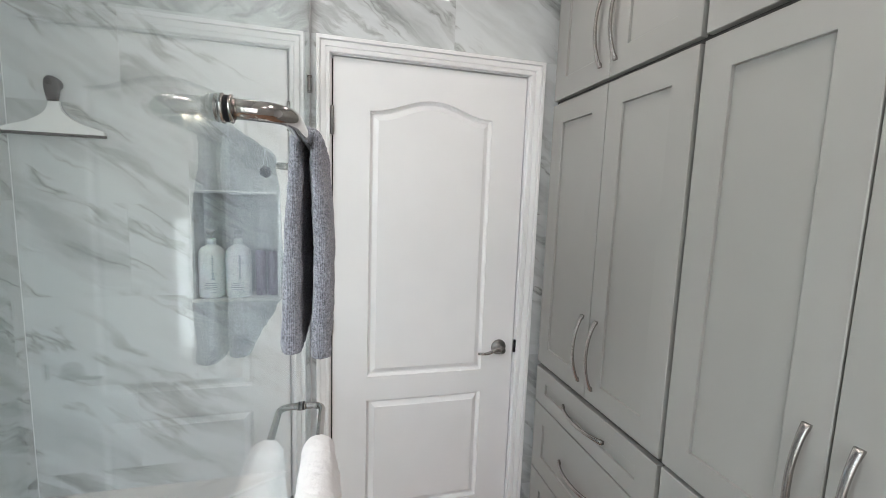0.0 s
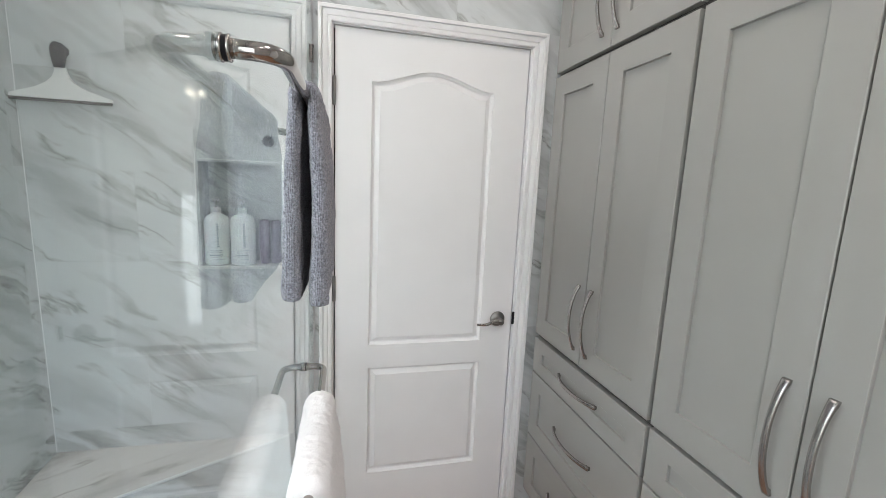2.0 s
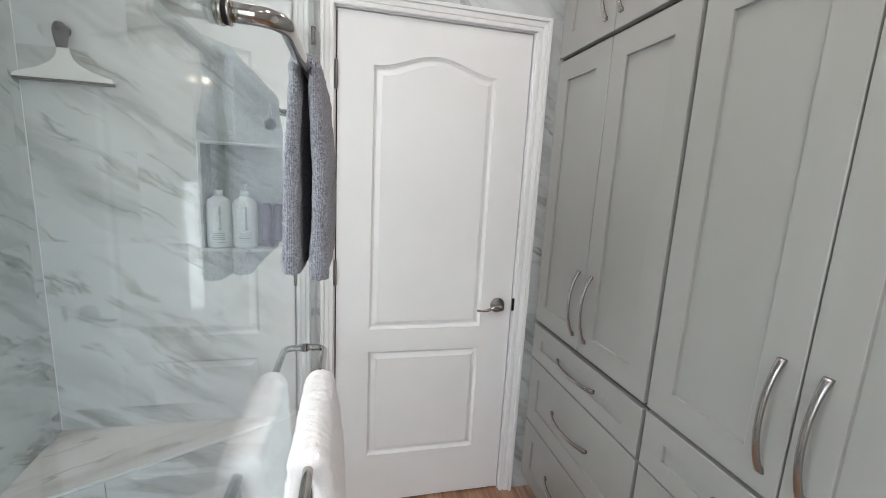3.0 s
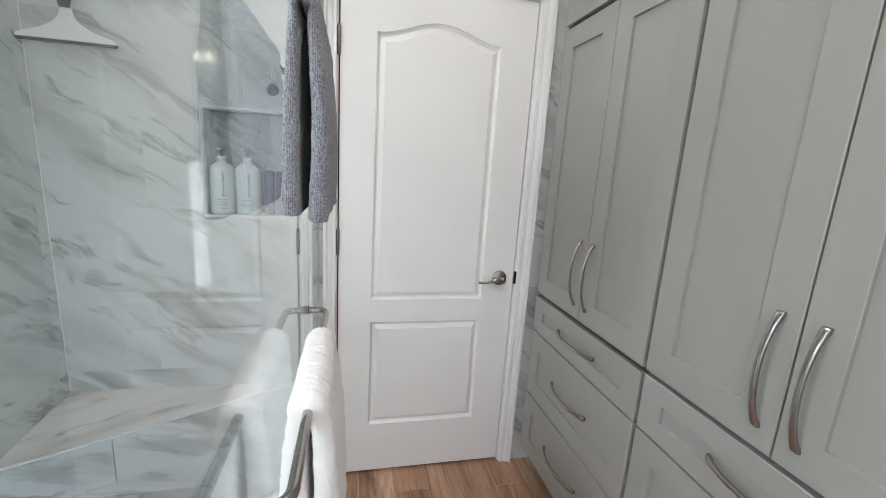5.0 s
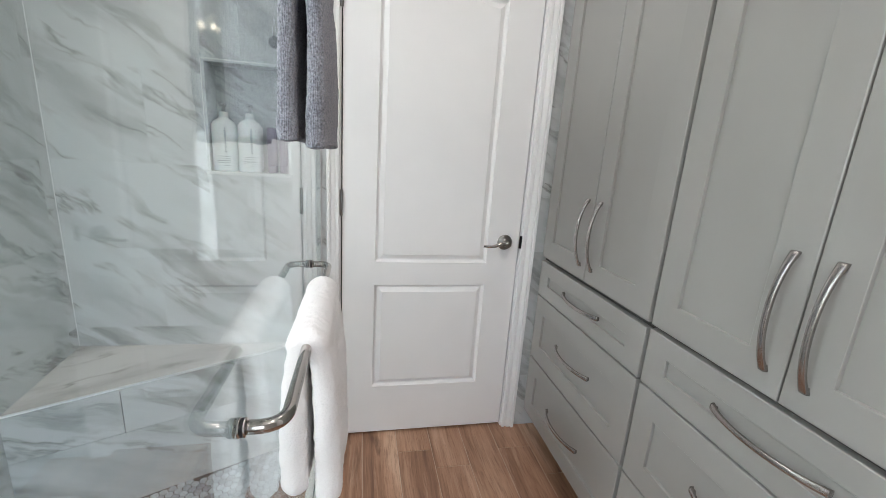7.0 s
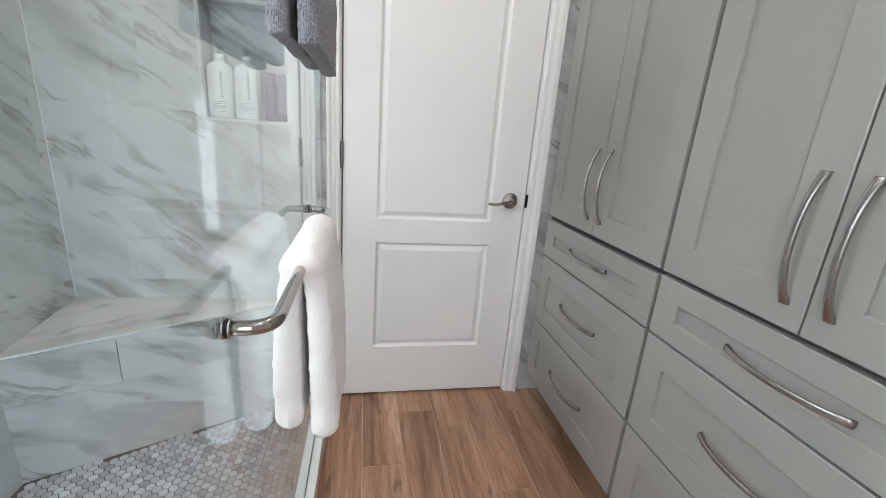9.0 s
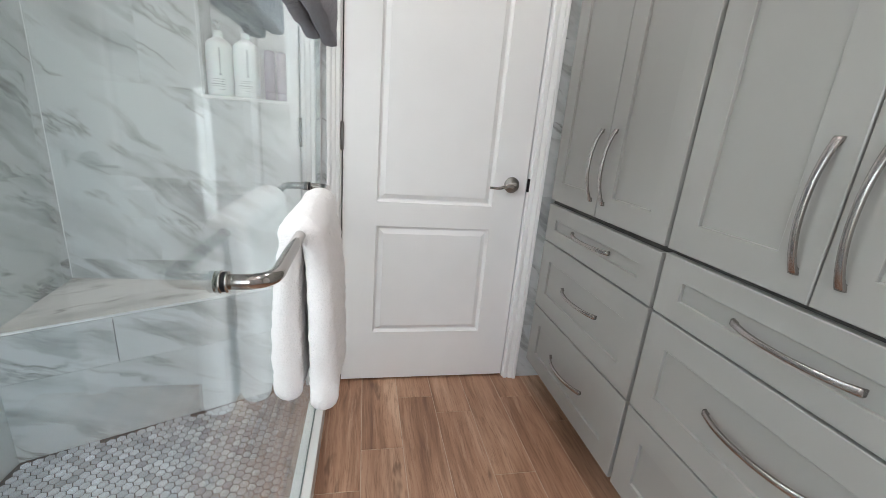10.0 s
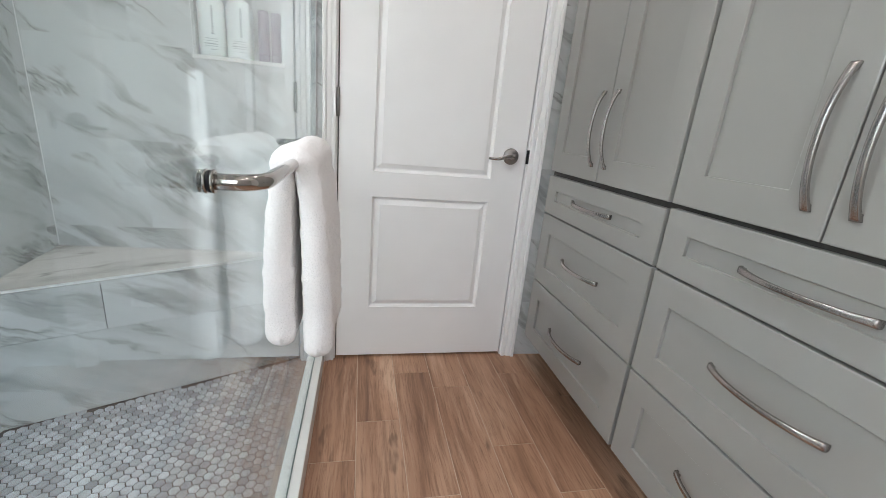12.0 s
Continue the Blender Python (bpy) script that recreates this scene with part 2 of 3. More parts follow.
def tube(path, radius, n=16):
    bm = bmesh.new()
    rings, side = [], None
    for k, p in enumerate(path):
        d = (path[min(k + 1, len(path) - 1)] - path[max(k - 1, 0)]).normalized()
        side = (side - d * side.dot(d)).normalized() if side else d.orthogonal().normalized()
        up = d.cross(side)
        r = radius[k] if isinstance(radius, list) else radius
        rings.append([bm.verts.new(p + r * (math.cos(2 * math.pi * j / n) * side + math.sin(2 * math.pi * j / n) * up)) for j in range(n)])
    for a, b in zip(rings, rings[1:]):
        for j in range(n):
            bm.faces.new((a[j], a[(j + 1) % n], b[(j + 1) % n], b[j]))
    bm.faces.new(rings[0][::-1])
    bm.faces.new(rings[-1])
    return bm


def prism(outline, lo, hi):
    """An upright prism over a plan outline."""
    bm = bmesh.new()
    a = [bm.verts.new((x, y, lo)) for x, y in outline]
    b = [bm.verts.new((x, y, hi)) for x, y in outline]
    bm.faces.new(a[::-1])
    bm.faces.new(b)
    for k in range(len(outline)):
        j = (k + 1) % len(outline)
        bm.faces.new((a[k], a[j], b[j], b[k]))
    return bm


# ---- the plan ----
GX = -0.076          # outer face of the shower glass
SHOWER_W = -0.948     # face of the shower's side wall
BACK = -0.043        # tile face at the back of the shower
TILE_N = -0.010      # tile face round the door
HEXZ = 0.034         # shower floor
CABX = 0.835         # face of the cabinet fronts
EAST, WEST, SOUTH = 1.43, -1.6, -2.6
DOOR_W, DOOR_H = 0.756, 2.04
NX0, NX1, NZ0, NZ1 = -0.466, -0.188, 1.163, 1.546   # niche opening


def structure(name, bm, mat, label, category):
    return tagged(link(name, bm, mat), label, category, kind="structure")


# north wall: core with door opening and niche
core = bmesh.new()
T = 0.0005
for lo, hi in (
    ((WEST, BACK + T, 0), (NX0, 0.16, CEIL)),
    ((NX0, BACK + T, 0), (NX1, 0.16, NZ0)),
    ((NX0, BACK + T, NZ1), (NX1, 0.16, CEIL)),
    ((NX0, 0.075, NZ0), (NX1, 0.16, NZ1)),
    ((NX1, BACK + T, 0), (GX - 0.005, 0.16, CEIL)),
    ((GX - 0.005, TILE_N + T, 0), (-0.03, 0.16, CEIL)),
    ((-0.03, TILE_N + T, 2.07), (0.786, 0.16, CEIL)),
    ((0.786, TILE_N + T, 0), (EAST + 0.12, 0.16, CEIL)),
):
    add_box(core, lo, hi)
wall_north = structure("wall_north", core, GROUT, "marble-tiled wall with the white door and the shower niche", "wall")
# west shower wall, room walls
wall_shower = structure("wall_shower_side", box((SHOWER_W - 0.07, -0.80, 0), (SHOWER_W - T, BACK + T, CEIL)), GROUT, "grey-veined marble-tiled side wall of the shower", "wall")
structure("wall_east", box((EAST, SOUTH, 0), (EAST + 0.12, TILE_N + T, CEIL)), WALL_PAINT, "plain pale painted wall behind the cabinets", "wall")
ww = bmesh.new()
for lo, hi in (((WEST - 0.12, SOUTH, 0), (WEST, -1.75, CEIL)), ((WEST - 0.12, -1.32, 0), (WEST, BACK + T, CEIL)),
               ((WEST - 0.12, -1.75, 0), (WEST, -1.32, 1.5)), ((WEST - 0.12, -1.75, 2.34), (WEST, -1.32, CEIL))):
    add_box(ww, lo, hi)
structure("wall_west", ww, WALL_PAINT, "plain pale painted wall with a window", "wall")
ws = bmesh.new()
for x0, x1, z0, z1 in ((WEST - 0.12, -1.455, 0, CEIL), (-1.455, -1.29, 0, 0.08), (-1.455, -1.29, 1.3, CEIL), (-1.29, -0.75, 0, CEIL),
                       (-0.75, 0.15, 0, 0.75), (-0.75, 0.15, 1.95, CEIL), (0.15, EAST + 0.12, 0, CEIL)):
    add_box(ws, (x0, SOUTH - 0.12, z0), (x1, SOUTH, z1))
structure("wall_south", ws, WALL_PAINT, "plain pale painted wall with two windows", "wall")
structure("ceiling", box((WEST - 0.12, SOUTH - 0.12, CEIL), (EAST + 0.12, 0.16, CEIL + 0.1)), WALL_PAINT, "plain white painted ceiling", "ceiling")
floor = structure("floor", box((WEST - 0.12, SOUTH - 0.12, -0.12), (EAST + 0.12, 0.16, -0.0015)), FLOOR_GROUT, "brown wood-look plank tile floor with tan joints", "floor")
shower_floor = structure("shower_floor", box((SHOWER_W - 0.02, -2.1, -0.001), (-0.13, BACK + T, HEXZ - 0.0025)), DARK_GROUT, "grey marble hexagon mosaic shower floor", "floor")

# windows behind the walk
for name, lo, hi, axis in (("window_1", (-0.75, SOUTH - 0.10, 0.75), (0.15, SOUTH - 0.04, 1.95), 0), ("window_2", (WEST - 0.10, -1.75, 1.5), (WEST - 0.04, -1.32, 2.34), 1)):
    w = thing(name, "white framed window with slim glazing bars", "window", kind="structure")
    lo, hi = Vector(lo), Vector(hi)

    def rail(a0, a1, z0, z1):
        p, q = lo.copy(), hi.copy()
        p[axis], q[axis], p.z, q.z = a0, a1, z0, z1
        return box(p, q)

    a0, a1, fw = lo[axis], hi[axis], 0.025
    for r in ((a0, a0 + fw, lo.z, hi.z), (a1 - fw, a1, lo.z, hi.z), (a0 + fw, a1 - fw, lo.z, lo.z + fw), (a0 + fw, a1 - fw, hi.z - fw, hi.z)):
        part("window_frame", rail(*r), TRIM_WHITE, w)
    mid = (lo.z + hi.z) / 2
    part("glazing_bar", rail(a0 + fw, a1 - fw, mid - 0.006, mid + 0.006), TRIM_WHITE, w)
    am = (a0 + a1) / 2
    part("glazing_bar", rail(am - 0.006, am + 0.006, lo.z + fw, mid - 0.006), TRIM_WHITE, w)
    part("glazing_bar", rail(am - 0.006, am + 0.006, mid + 0.006, hi.z - fw), TRIM_WHITE, w)

DAY = material("daylight", (1, 1, 1), 0.5, Emission_Strength=0.85, Emission_Color=(0.95, 0.98, 1.0, 1))
tagged(link("backdrop", box((-1.7, SOUTH - 0.52, -0.1), (-1.05, SOUTH - 0.5, 1.5)), DAY), "bright daylight outside the narrow window", "backdrop", kind="structure")
sconce = thing("wall_lamp", "small two-bulb wall lamp above the narrow window", "wall lamp", at=(-1.228, SOUTH, 2.185))
part("back_plate", box((-0.09, 0.0, -0.03), (0.09, 0.012, 0.03), 0.003), NICKEL, sconce)
for sx in (-0.05, 0.05):
    part("arm", tube([Vector((sx, 0.01, 0)), Vector((sx, 0.06, 0))], 0.008, 10), NICKEL, sconce)
    part("bulb", lathe([(0.008, -0.03), (0.022, -0.015), (0.026, 0.0), (0.022, 0.015), (0.008, 0.026)], Matrix.Translation((sx, 0.065, 0)), 16), BULB, sconce, "glowing warm bulb", True)
# recessed ceiling lamps; the shower one and the rearmost are unseen additions
for cx, cy, watts, beam in CANS:
    c = thing("ceiling_lamp", "small round recessed lamp in the white ceiling", "ceiling lamp", "recessed ceiling lamps", at=(cx, cy, CEIL))
    part("trim_ring", lathe([(0.047, -0.004), (0.050, -0.008), (0.075, -0.006), (0.08, 0.0)]), TRIM_WHITE, c)
    part("lens", lathe([(0.046, -0.006), (0.046, -0.0095)]), GLOW, c)

# ---- door, jamb and casing ----


def arch_loop(x0, x1, z0, z1, rise, d, n=24):
    pts = [(x0 + d, z0 + d), (x1 - d, z0 + d)]
    for k in range(n + 1):
        s = 1 - 2 * k / n
        x = (x0 + x1) / 2 + s * ((x1 - x0) / 2 - d)
        pts.append((x, z1 - d + rise * (0.5 + 0.5 * math.cos(math.pi * s))))
    return pts


def door_leaf(bm):
    rect = [(0.0015, 0.012), (DOOR_W - 0.0015, 0.012), (DOOR_W - 0.0015, DOOR_H), (0.0015, DOOR_H)]
    panels = [(0.134, 0.615, 0.829, 1.862, 0.054), (0.134, 0.616, 0.245, 0.729, 0.0)]
    steps = [(0.0, 0.0), (0.002, 0.0065), (0.008, 0.0135), (0.013, 0.0142), (0.030, 0.0035), (0.032, 0.0018), (0.034, 0.0018)]
    outer = [bm.verts.new((x, 0, z)) for x, z in rect]
    edges = [bm.edges.new((outer[k], outer[(k + 1) % 4])) for k in range(4)]
    for x0, x1, z0, z1, rise in panels:
        last = None
        for d, deep in steps:
            ring = [bm.verts.new((x, deep, z)) for x, z in arch_loop(x0, x1, z0, z1, rise, d, 24 if rise else 1)]
            if last is None:
                edges += [bm.edges.new((ring[k], ring[(k + 1) % len(ring)])) for k in range(len(ring))]
            else:
                for k in range(len(ring)):
                    j = (k + 1) % len(ring)
                    bm.faces.new((last[k], last[j], ring[j], ring[k]))
            last = ring
        bm.faces.new(last)
    bmesh.ops.triangle_fill(bm, use_beauty=True, use_dissolve=False, edges=edges)
    back = [bm.verts.new((x, 0.035, z)) for x, z in rect]
    bm.faces.new(back)
    for k in range(4):
        j = (k + 1) % 4
        bm.faces.new((outer[k], outer[j], back[j], back[k]))
    return bm


door = thing("door_1", "closed white two-panel door with an arched upper panel", "door", kind="structure")
part("door_leaf", door_leaf(bmesh.new()), DOOR_WHITE, door)
for z in (1.817, 1.073, 0.31):
    hb = bmesh.new()
    add_lathe(hb, [(0.004, -0.052), (0.0065, -0.049), (0.0065, 0.049), (0.004, 0.052)], Matrix.Translation((-0.002, -0.006, z)), 12)
    add_box(hb, (-0.0035, -0.001, z - 0.045), (-0.0005, 0.03, z + 0.045))
    part("hinge", hb, HINGE, door, "satin nickel butt hinge", True)
# lever
KX, KZ = 0.690, 0.925
knob_m = Matrix.Translation((KX, 0, KZ)) @ Matrix.Rotation(radians(90), 4, "X")
handle = part("door_handle", lathe([(0.032, 0.0), (0.0335, 0.003), (0.031, 0.008), (0.022, 0.012), (0.0125, 0.014), (0.0115, 0.03), (0.013, 0.034), (0.0135, 0.05), (0.012, 0.054)], knob_m, 32), HINGE, door, "satin nickel curved lever handle with a round rose", True)
lev = rounded([(KX, -0.045, KZ), (KX - 0.03, -0.047, KZ + 0.004), (KX - 0.062, -0.046, KZ - 0.012), (KX - 0.105, -0.043, KZ - 0.010)], 0.018)
part("lever", tube(lev, [0.0095 - 0.0045 * k / len(lev) for k in range(len(lev))], 14), CHROME, handle, "", True)
part("latch_plate", box((DOOR_W - 0.001, -0.0135, 0.900), (DOOR_W + 0.0095, TILE_N + 0.003, 0.956), 0.001), RUBBER, door, "dark strike plate")
jamb = bmesh.new()
add_box(jamb, (-0.03, TILE_N + 0.004, 0), (-0.0035, 0.16, 2.07))
add_box(jamb, (DOOR_W + 0.0035, TILE_N + 0.004, 0), (0.786, 0.16, 2.07))
add_box(jamb, (-0.0035, TILE_N + 0.004, DOOR_H + 0.0035), (DOOR_W + 0.0035, 0.16, 2.07))
part("jamb", jamb, TRIM_WHITE, door)
stop = bmesh.new()
add_box(stop, (-0.0035, 0.037, 0), (0.009, 0.06, DOOR_H + 0.0035))
add_box(stop, (DOOR_W - 0.009, 0.037, 0), (DOOR_W + 0.0035, 0.06, DOOR_H + 0.0035))
add_box(stop, (0.009, 0.037, DOOR_H - 0.009), (DOOR_W - 0.009, 0.06, DOOR_H + 0.0035))
# stop coloured dark so the gap round the leaf reads as shaded
part("door_stop", stop, DOOR_GAP_SHADE, door)
structure("hall_backing", box((-0.03, 0.165, -0.01), (0.786, 0.18, 2.07)), DOOR_GAP_SHADE, "dark space behind the closed door", "wall")

PROFILE = [(0.0, 0.0), (0.0, 0.009), (0.004, 0.012), (0.014, 0.0125), (0.0155, 0.0072), (0.0215, 0.0072), (0.0225, 0.012), (0.039, 0.0155), (0.0405, 0.0115), (0.0445, 0.0115), (0.046, 0.0205), (0.058, 0.0215), (0.061, 0.018), (0.061, 0.0)]
CI = (-0.009, DOOR_W + 0.009, 2.047)
WIDE = {"left": 0.78, "head": 0.88, "right": 0.95}   # each side's share of the full width


def casing(side):
    bm = bmesh.new()
    rings = []
    for end in (0, 1):
        ring = []
        for o, h in PROFILE:
            y = TILE_N + 0.001 - h
            if side == "head":
                x = CI[0] - o * WIDE["left"] if end == 0 else CI[1] + o * WIDE["right"]
                ring.append(bm.verts.new((x, y, CI[2] + o * WIDE["head"])))
            else:
                x = CI[0] - o * WIDE["left"] if side == "left" else CI[1] + o * WIDE["right"]
                ring.append(bm.verts.new((x, y, 0.0 if end == 0 else CI[2] + o * WIDE["head"])))
        rings.append(ring)
    for k in range(len(PROFILE)):
        j = (k + 1) % len(PROFILE)
        bm.faces.new((rings[0][k], rings[0][j], rings[1][j], rings[1][k]))
    bm.faces.new(rings[0])
    bm.faces.new(rings[1])
    return bm


trim = thing("trim_door", "white moulded casing round the door", "door casing", kind="structure")
for side in ("left", "head", "right"):
    part("casing", casing(side), TRIM_WHITE, trim)

# ---- shower: bench, curb, glass, rails ----
BA, BB = (-0.155, BACK - 0.001), (SHOWER_W + 0.001, -0.413)   # ends of the bench's front, in plan
bench = thing("shower_bench", "triangular marble-tiled corner bench with a metal edge", "bench")
bx, by = BA[0] - BB[0], BA[1] - BB[1]
blen = math.hypot(bx, by)
bdir = Vector((bx / blen, by / blen, 0))
bnor = Vector((bdir.y, -bdir.x, 0))          # towards the camera
corner = (SHOWER_W + 0.001, BACK - 0.001)


def shifted(d, lo, hi):
    """A prism between the two walls and the front, d behind it. hi: heights at the side wall, the back wall and the corner."""
    a = Vector((*BB, 0)) - bnor * d
    p, q = a + bdir * ((corner[0] - a.x) / bdir.x), a + bdir * ((corner[1] - a.y) / bdir.y)
    plan = [(p.x, p.y), (q.x, q.y), corner]
    bm = bmesh.new()
    lows = [bm.verts.new((x, y, z)) for (x, y), z in zip(plan, lo)]
    tops = [bm.verts.new((x, y, z)) for (x, y), z in zip(plan, hi)]
    bm.faces.new(lows[::-1])
    bm.faces.new(tops)
    for k in range(3):
        j = (k + 1) % 3
        bm.faces.new((lows[k], lows[j], tops[j], tops[k]))
    return bm


ZB, ZA, ZC = 0.471, 0.497, 0.506     # the seat falls towards its front
part("bench_core", shifted(0.012, [HEXZ - 0.003] * 3, (ZB - 0.017, ZA - 0.017, ZC - 0.017)), DARK_GROUT, bench)
part("seat", shifted(0.003, (ZB - 0.016, ZA - 0.016, ZC - 0.016), (ZB, ZA, ZC)), MARBLE_TOP, bench, "veined marble bench top")
edge = bmesh.new()
for h0, h1, d0, d1 in ((-0.0045, 0.0015, -0.002, 0.003), (-0.001, 0.0015, 0.003, 0.005)):
    vs = []
    for p, z in ((Vector((*BB, 0)), ZB), (Vector((*BA, 0)), ZA)):
        for d in (d0, d1):
            for h in (h0, h1):
                vs.append(edge.verts.new((p.x - bnor.x * d, p.y - bnor.y * d, z + h)))
    for f in ((0, 1, 3, 2), (4, 6, 7, 5), (0, 4, 5, 1), (2, 3, 7, 6), (0, 2, 6, 4), (1, 5, 7, 3)):
        edge.faces.new([vs[k] for k in f])
part("edge_trim", edge, TRIM_METAL, bench, "satin metal edge strip")

curb = tagged(link("shower_curb", box((-0.132, -1.9, 0.0), (-0.0465, BACK + T, 0.075), 0.003, 2), CURB), "low white stone curb under the shower glass", "curb", kind="structure")
glass = tagged(link("shower_glass", box((GX - 0.010, -1.9, 0.077), (GX, BACK + 0.001, 2.35), 0.0008), GLASS), "clear frameless glass shower panel, faintly green", "glass panel", kind="structure")
glass.visible_shadow = False
part("bottom_seal", box((GX - 0.0115, -1.9, 0.0745), (GX + 0.0015, BACK, 0.0775)), SEAL, glass)
clip = thing("glass_clip", "small metal clip holding the shower glass to the wall", "clip")
part("clip_plate", box((GX - 0.016, BACK + 0.0, 1.895), (GX + 0.006, BACK - 0.03, 1.945), 0.002), NICKEL, clip)


def towel_bar(z, label):
    t = thing("towel_bar", label, "towel bar", "towel bars on the glass")
    y0, y1, x, r = -1.152, -0.408, -0.018, 0.0094
    path = rounded([(GX + 0.004, y0, z), (x, y0, z), (x, y1, z), (GX + 0.004, y1, z)], 0.036, 10)
    part("bar", tube(path, r, 24), CHROME, t, "", True)
    for y in (y0, y1):
        m = Matrix.Translation((GX, y, z)) @ Matrix.Rotation(radians(90), 4, "Y")
        part("collar", lathe([(0.0105, 0.0004), (0.0133, 0.0007), (0.0138, 0.0020), (0.0130, 0.0034), (0.0110, 0.0038)], m, 28), CHROME, t, "ringed nickel collar", True)
        part("gasket", lathe([(0.0118, 0.0037), (0.0122, 0.0042), (0.0122, 0.0072), (0.0118, 0.0077)], m, 24), RUBBER, t, "black rubber gasket", True)
        part("collar", lathe([(0.0105, 0.0076), (0.0128, 0.0080), (0.0132, 0.0092), (0.0126, 0.0104), (0.0098, 0.0110)], m, 28), CHROME, t, "ringed nickel collar", True)
        m2 = Matrix.Translation((GX - 0.010, y, z)) @ Matrix.Rotation(radians(-90), 4, "Y")
        part("washer", lathe([(0.0125, 0.0003), (0.0128, 0.0015), (0.010, 0.0025)], m2, 24), CHROME, t, "", True)
    return t


towel_bar(1.615, "polished nickel towel bar on the glass, holding a grey towel")
towel_bar(0.94, "polished nickel towel bar on the glass, holding a white towel")

# ---- towels ----


def towel(name, mat, path, thick, y0, y1, ny, round_y, wave, seed, rib=0.0, thin=0.45, hem=0.005, clump=0.0):
    """A thick cloth hung over a bar: a centre line in x and z, given body, swept along y."""
    bm = bmesh.new()
    pts = [Vector((x, 0, z)) for x, z in path]
    n = len(pts)
    dirs = [(pts[min(k + 1, n - 1)] - pts[max(k - 1, 0)]).normalized() for k in range(n)]
    dist = [0.0]
    for a, b in zip(pts, pts[1:]):
        dist.append(dist[-1] + (b - a).length)
    top = max(a.z for a in pts)
    ys = [y0 + round_y * (1 - math.cos(math.pi / 2 * k / 9)) for k in range(9)]
    ys += [y0 + round_y + (y1 - y0 - round_y) * k / ny for k in range(ny + 1)]
    rings = []
    for y in ys:
        e = min(y - y0, y1 - y)
        f = math.sqrt(max(0.0, 1 - max(0.0, 1 - e / round_y) ** 2)) * (1 - thin) + thin
        left, right = [], []
        for k, (p, d) in enumerate(zip(pts, dirs)):
            ends = min(dist[k], dist[-1] - dist[k])
            g = math.sqrt(max(0.0, 1 - max(0.0, 1 - ends / hem) ** 2)) * 0.97 + 0.03
            nor = Vector((-d.z, 0, d.x))
            half = thick(k / (n - 1)) / 2 * f * g
            sway = wave * noise.noise(Vector((y * 6, dist[k] * 3, seed))) * min(1, (top - p.z) * 6)
            for out, s in ((left, 1), (right, -1)):
                q = p + nor * (s * half + sway)
                if clump:
                    # the front closes down towards the bar
                    q -= nor * (0.8 * (1 - f) * thick(k / (n - 1)) / 2 * min(1.0, max(0.0, (p.z - top + 0.055) / 0.035)))
                q.y = y
                w = noise.noise(Vector((q.x * 30 + seed, y * 22, q.z * 22))) * 0.0030
                w += noise.noise(Vector((q.x * 120, y * 120 + seed, q.z * 120))) * (0.0015 if clump else 0.0012)
                if clump:
                    w += clump * noise.noise(Vector((q.x * 60, y * 60, q.z * 48 + seed)))
                if rib:
                    w += rib * (0.75 * math.sin(y * 2 * math.pi / 0.0062 + 2.5 * noise.noise(Vector((y * 8, q.z * 20, seed)))) + 2.2 * noise.noise(Vector((q.x * 280, y * 280, q.z * 280))))
                q += nor * (s * w * g * (f if thin < 0.1 else 1.0))
                q.z += 0.010 * noise.noise(Vector((y * 9, p.x * 8, seed + 4))) * max(0.0, 1 - ends / 0.12)
                q.z += hem * (1 - f) * max(0.0, 1 - ends / 0.09)
                if e < 0.03:
                    q.y += 0.006 * noise.noise(Vector((p.z * 14, p.x * 12, seed))) * (1 - e / 0.03)
                out.append(q)
        rings.append([bm.verts.new(q) for q in left + right[::-1]])
    quads = []
    for a, b in zip(rings, rings[1:]):
        for k in range(len(a)):
            i = (k + 1) % len(a)
            quads.append((a[k], a[i], b[i], b[k]))
            bm.faces.new(quads[-1])
    if thin < 0.1:
        bmesh.ops.remove_doubles(bm, verts=rings[0] + rings[-1], dist=0.0002)
        quads = [tuple(f.verts) for f in bm.faces if len(f.verts) == 4]
    else:
        bm.faces.new(rings[0])
        bm.faces.new(rings[-1])
    me = bpy.data.meshes.new(name)
    bm.normal_update()
    bm.to_mesh(me)
    bm.free()
    me.materials.append(mat)
    for poly in me.polygons:
        poly.use_smooth = len(poly.vertices) == 4
    return new(name, me)


def drape(xi, xo, zi, zo, bar_x, bar_z, r, n=46, pinch=0.0):
    """The centre line of a cloth over a bar, from the inner hem to the outer hem."""
    out = []
    for k in range(n):
        t = k / n
        top = bar_z - 0.01
        z = zi + (top - zi) * t
        out.append((xi + (bar_x - r - xi) * t ** 3 + pinch * math.exp(-((z - bar_z + 0.038) / 0.035) ** 2), z))
    for k in range(25):
        a = math.pi - math.pi * k / 24
        out.append((bar_x + r * math.cos(a), bar_z + r * math.sin(a)))
    for k in range(1, n + 1):
        t = k / n
        z = bar_z - 0.01 + (zo - bar_z + 0.01) * t
        out.append((bar_x + r + (xo - bar_x - r) * (1 - (1 - t) ** 3) - pinch * math.exp(-((z - bar_z + 0.038) / 0.035) ** 2), z))
    return out


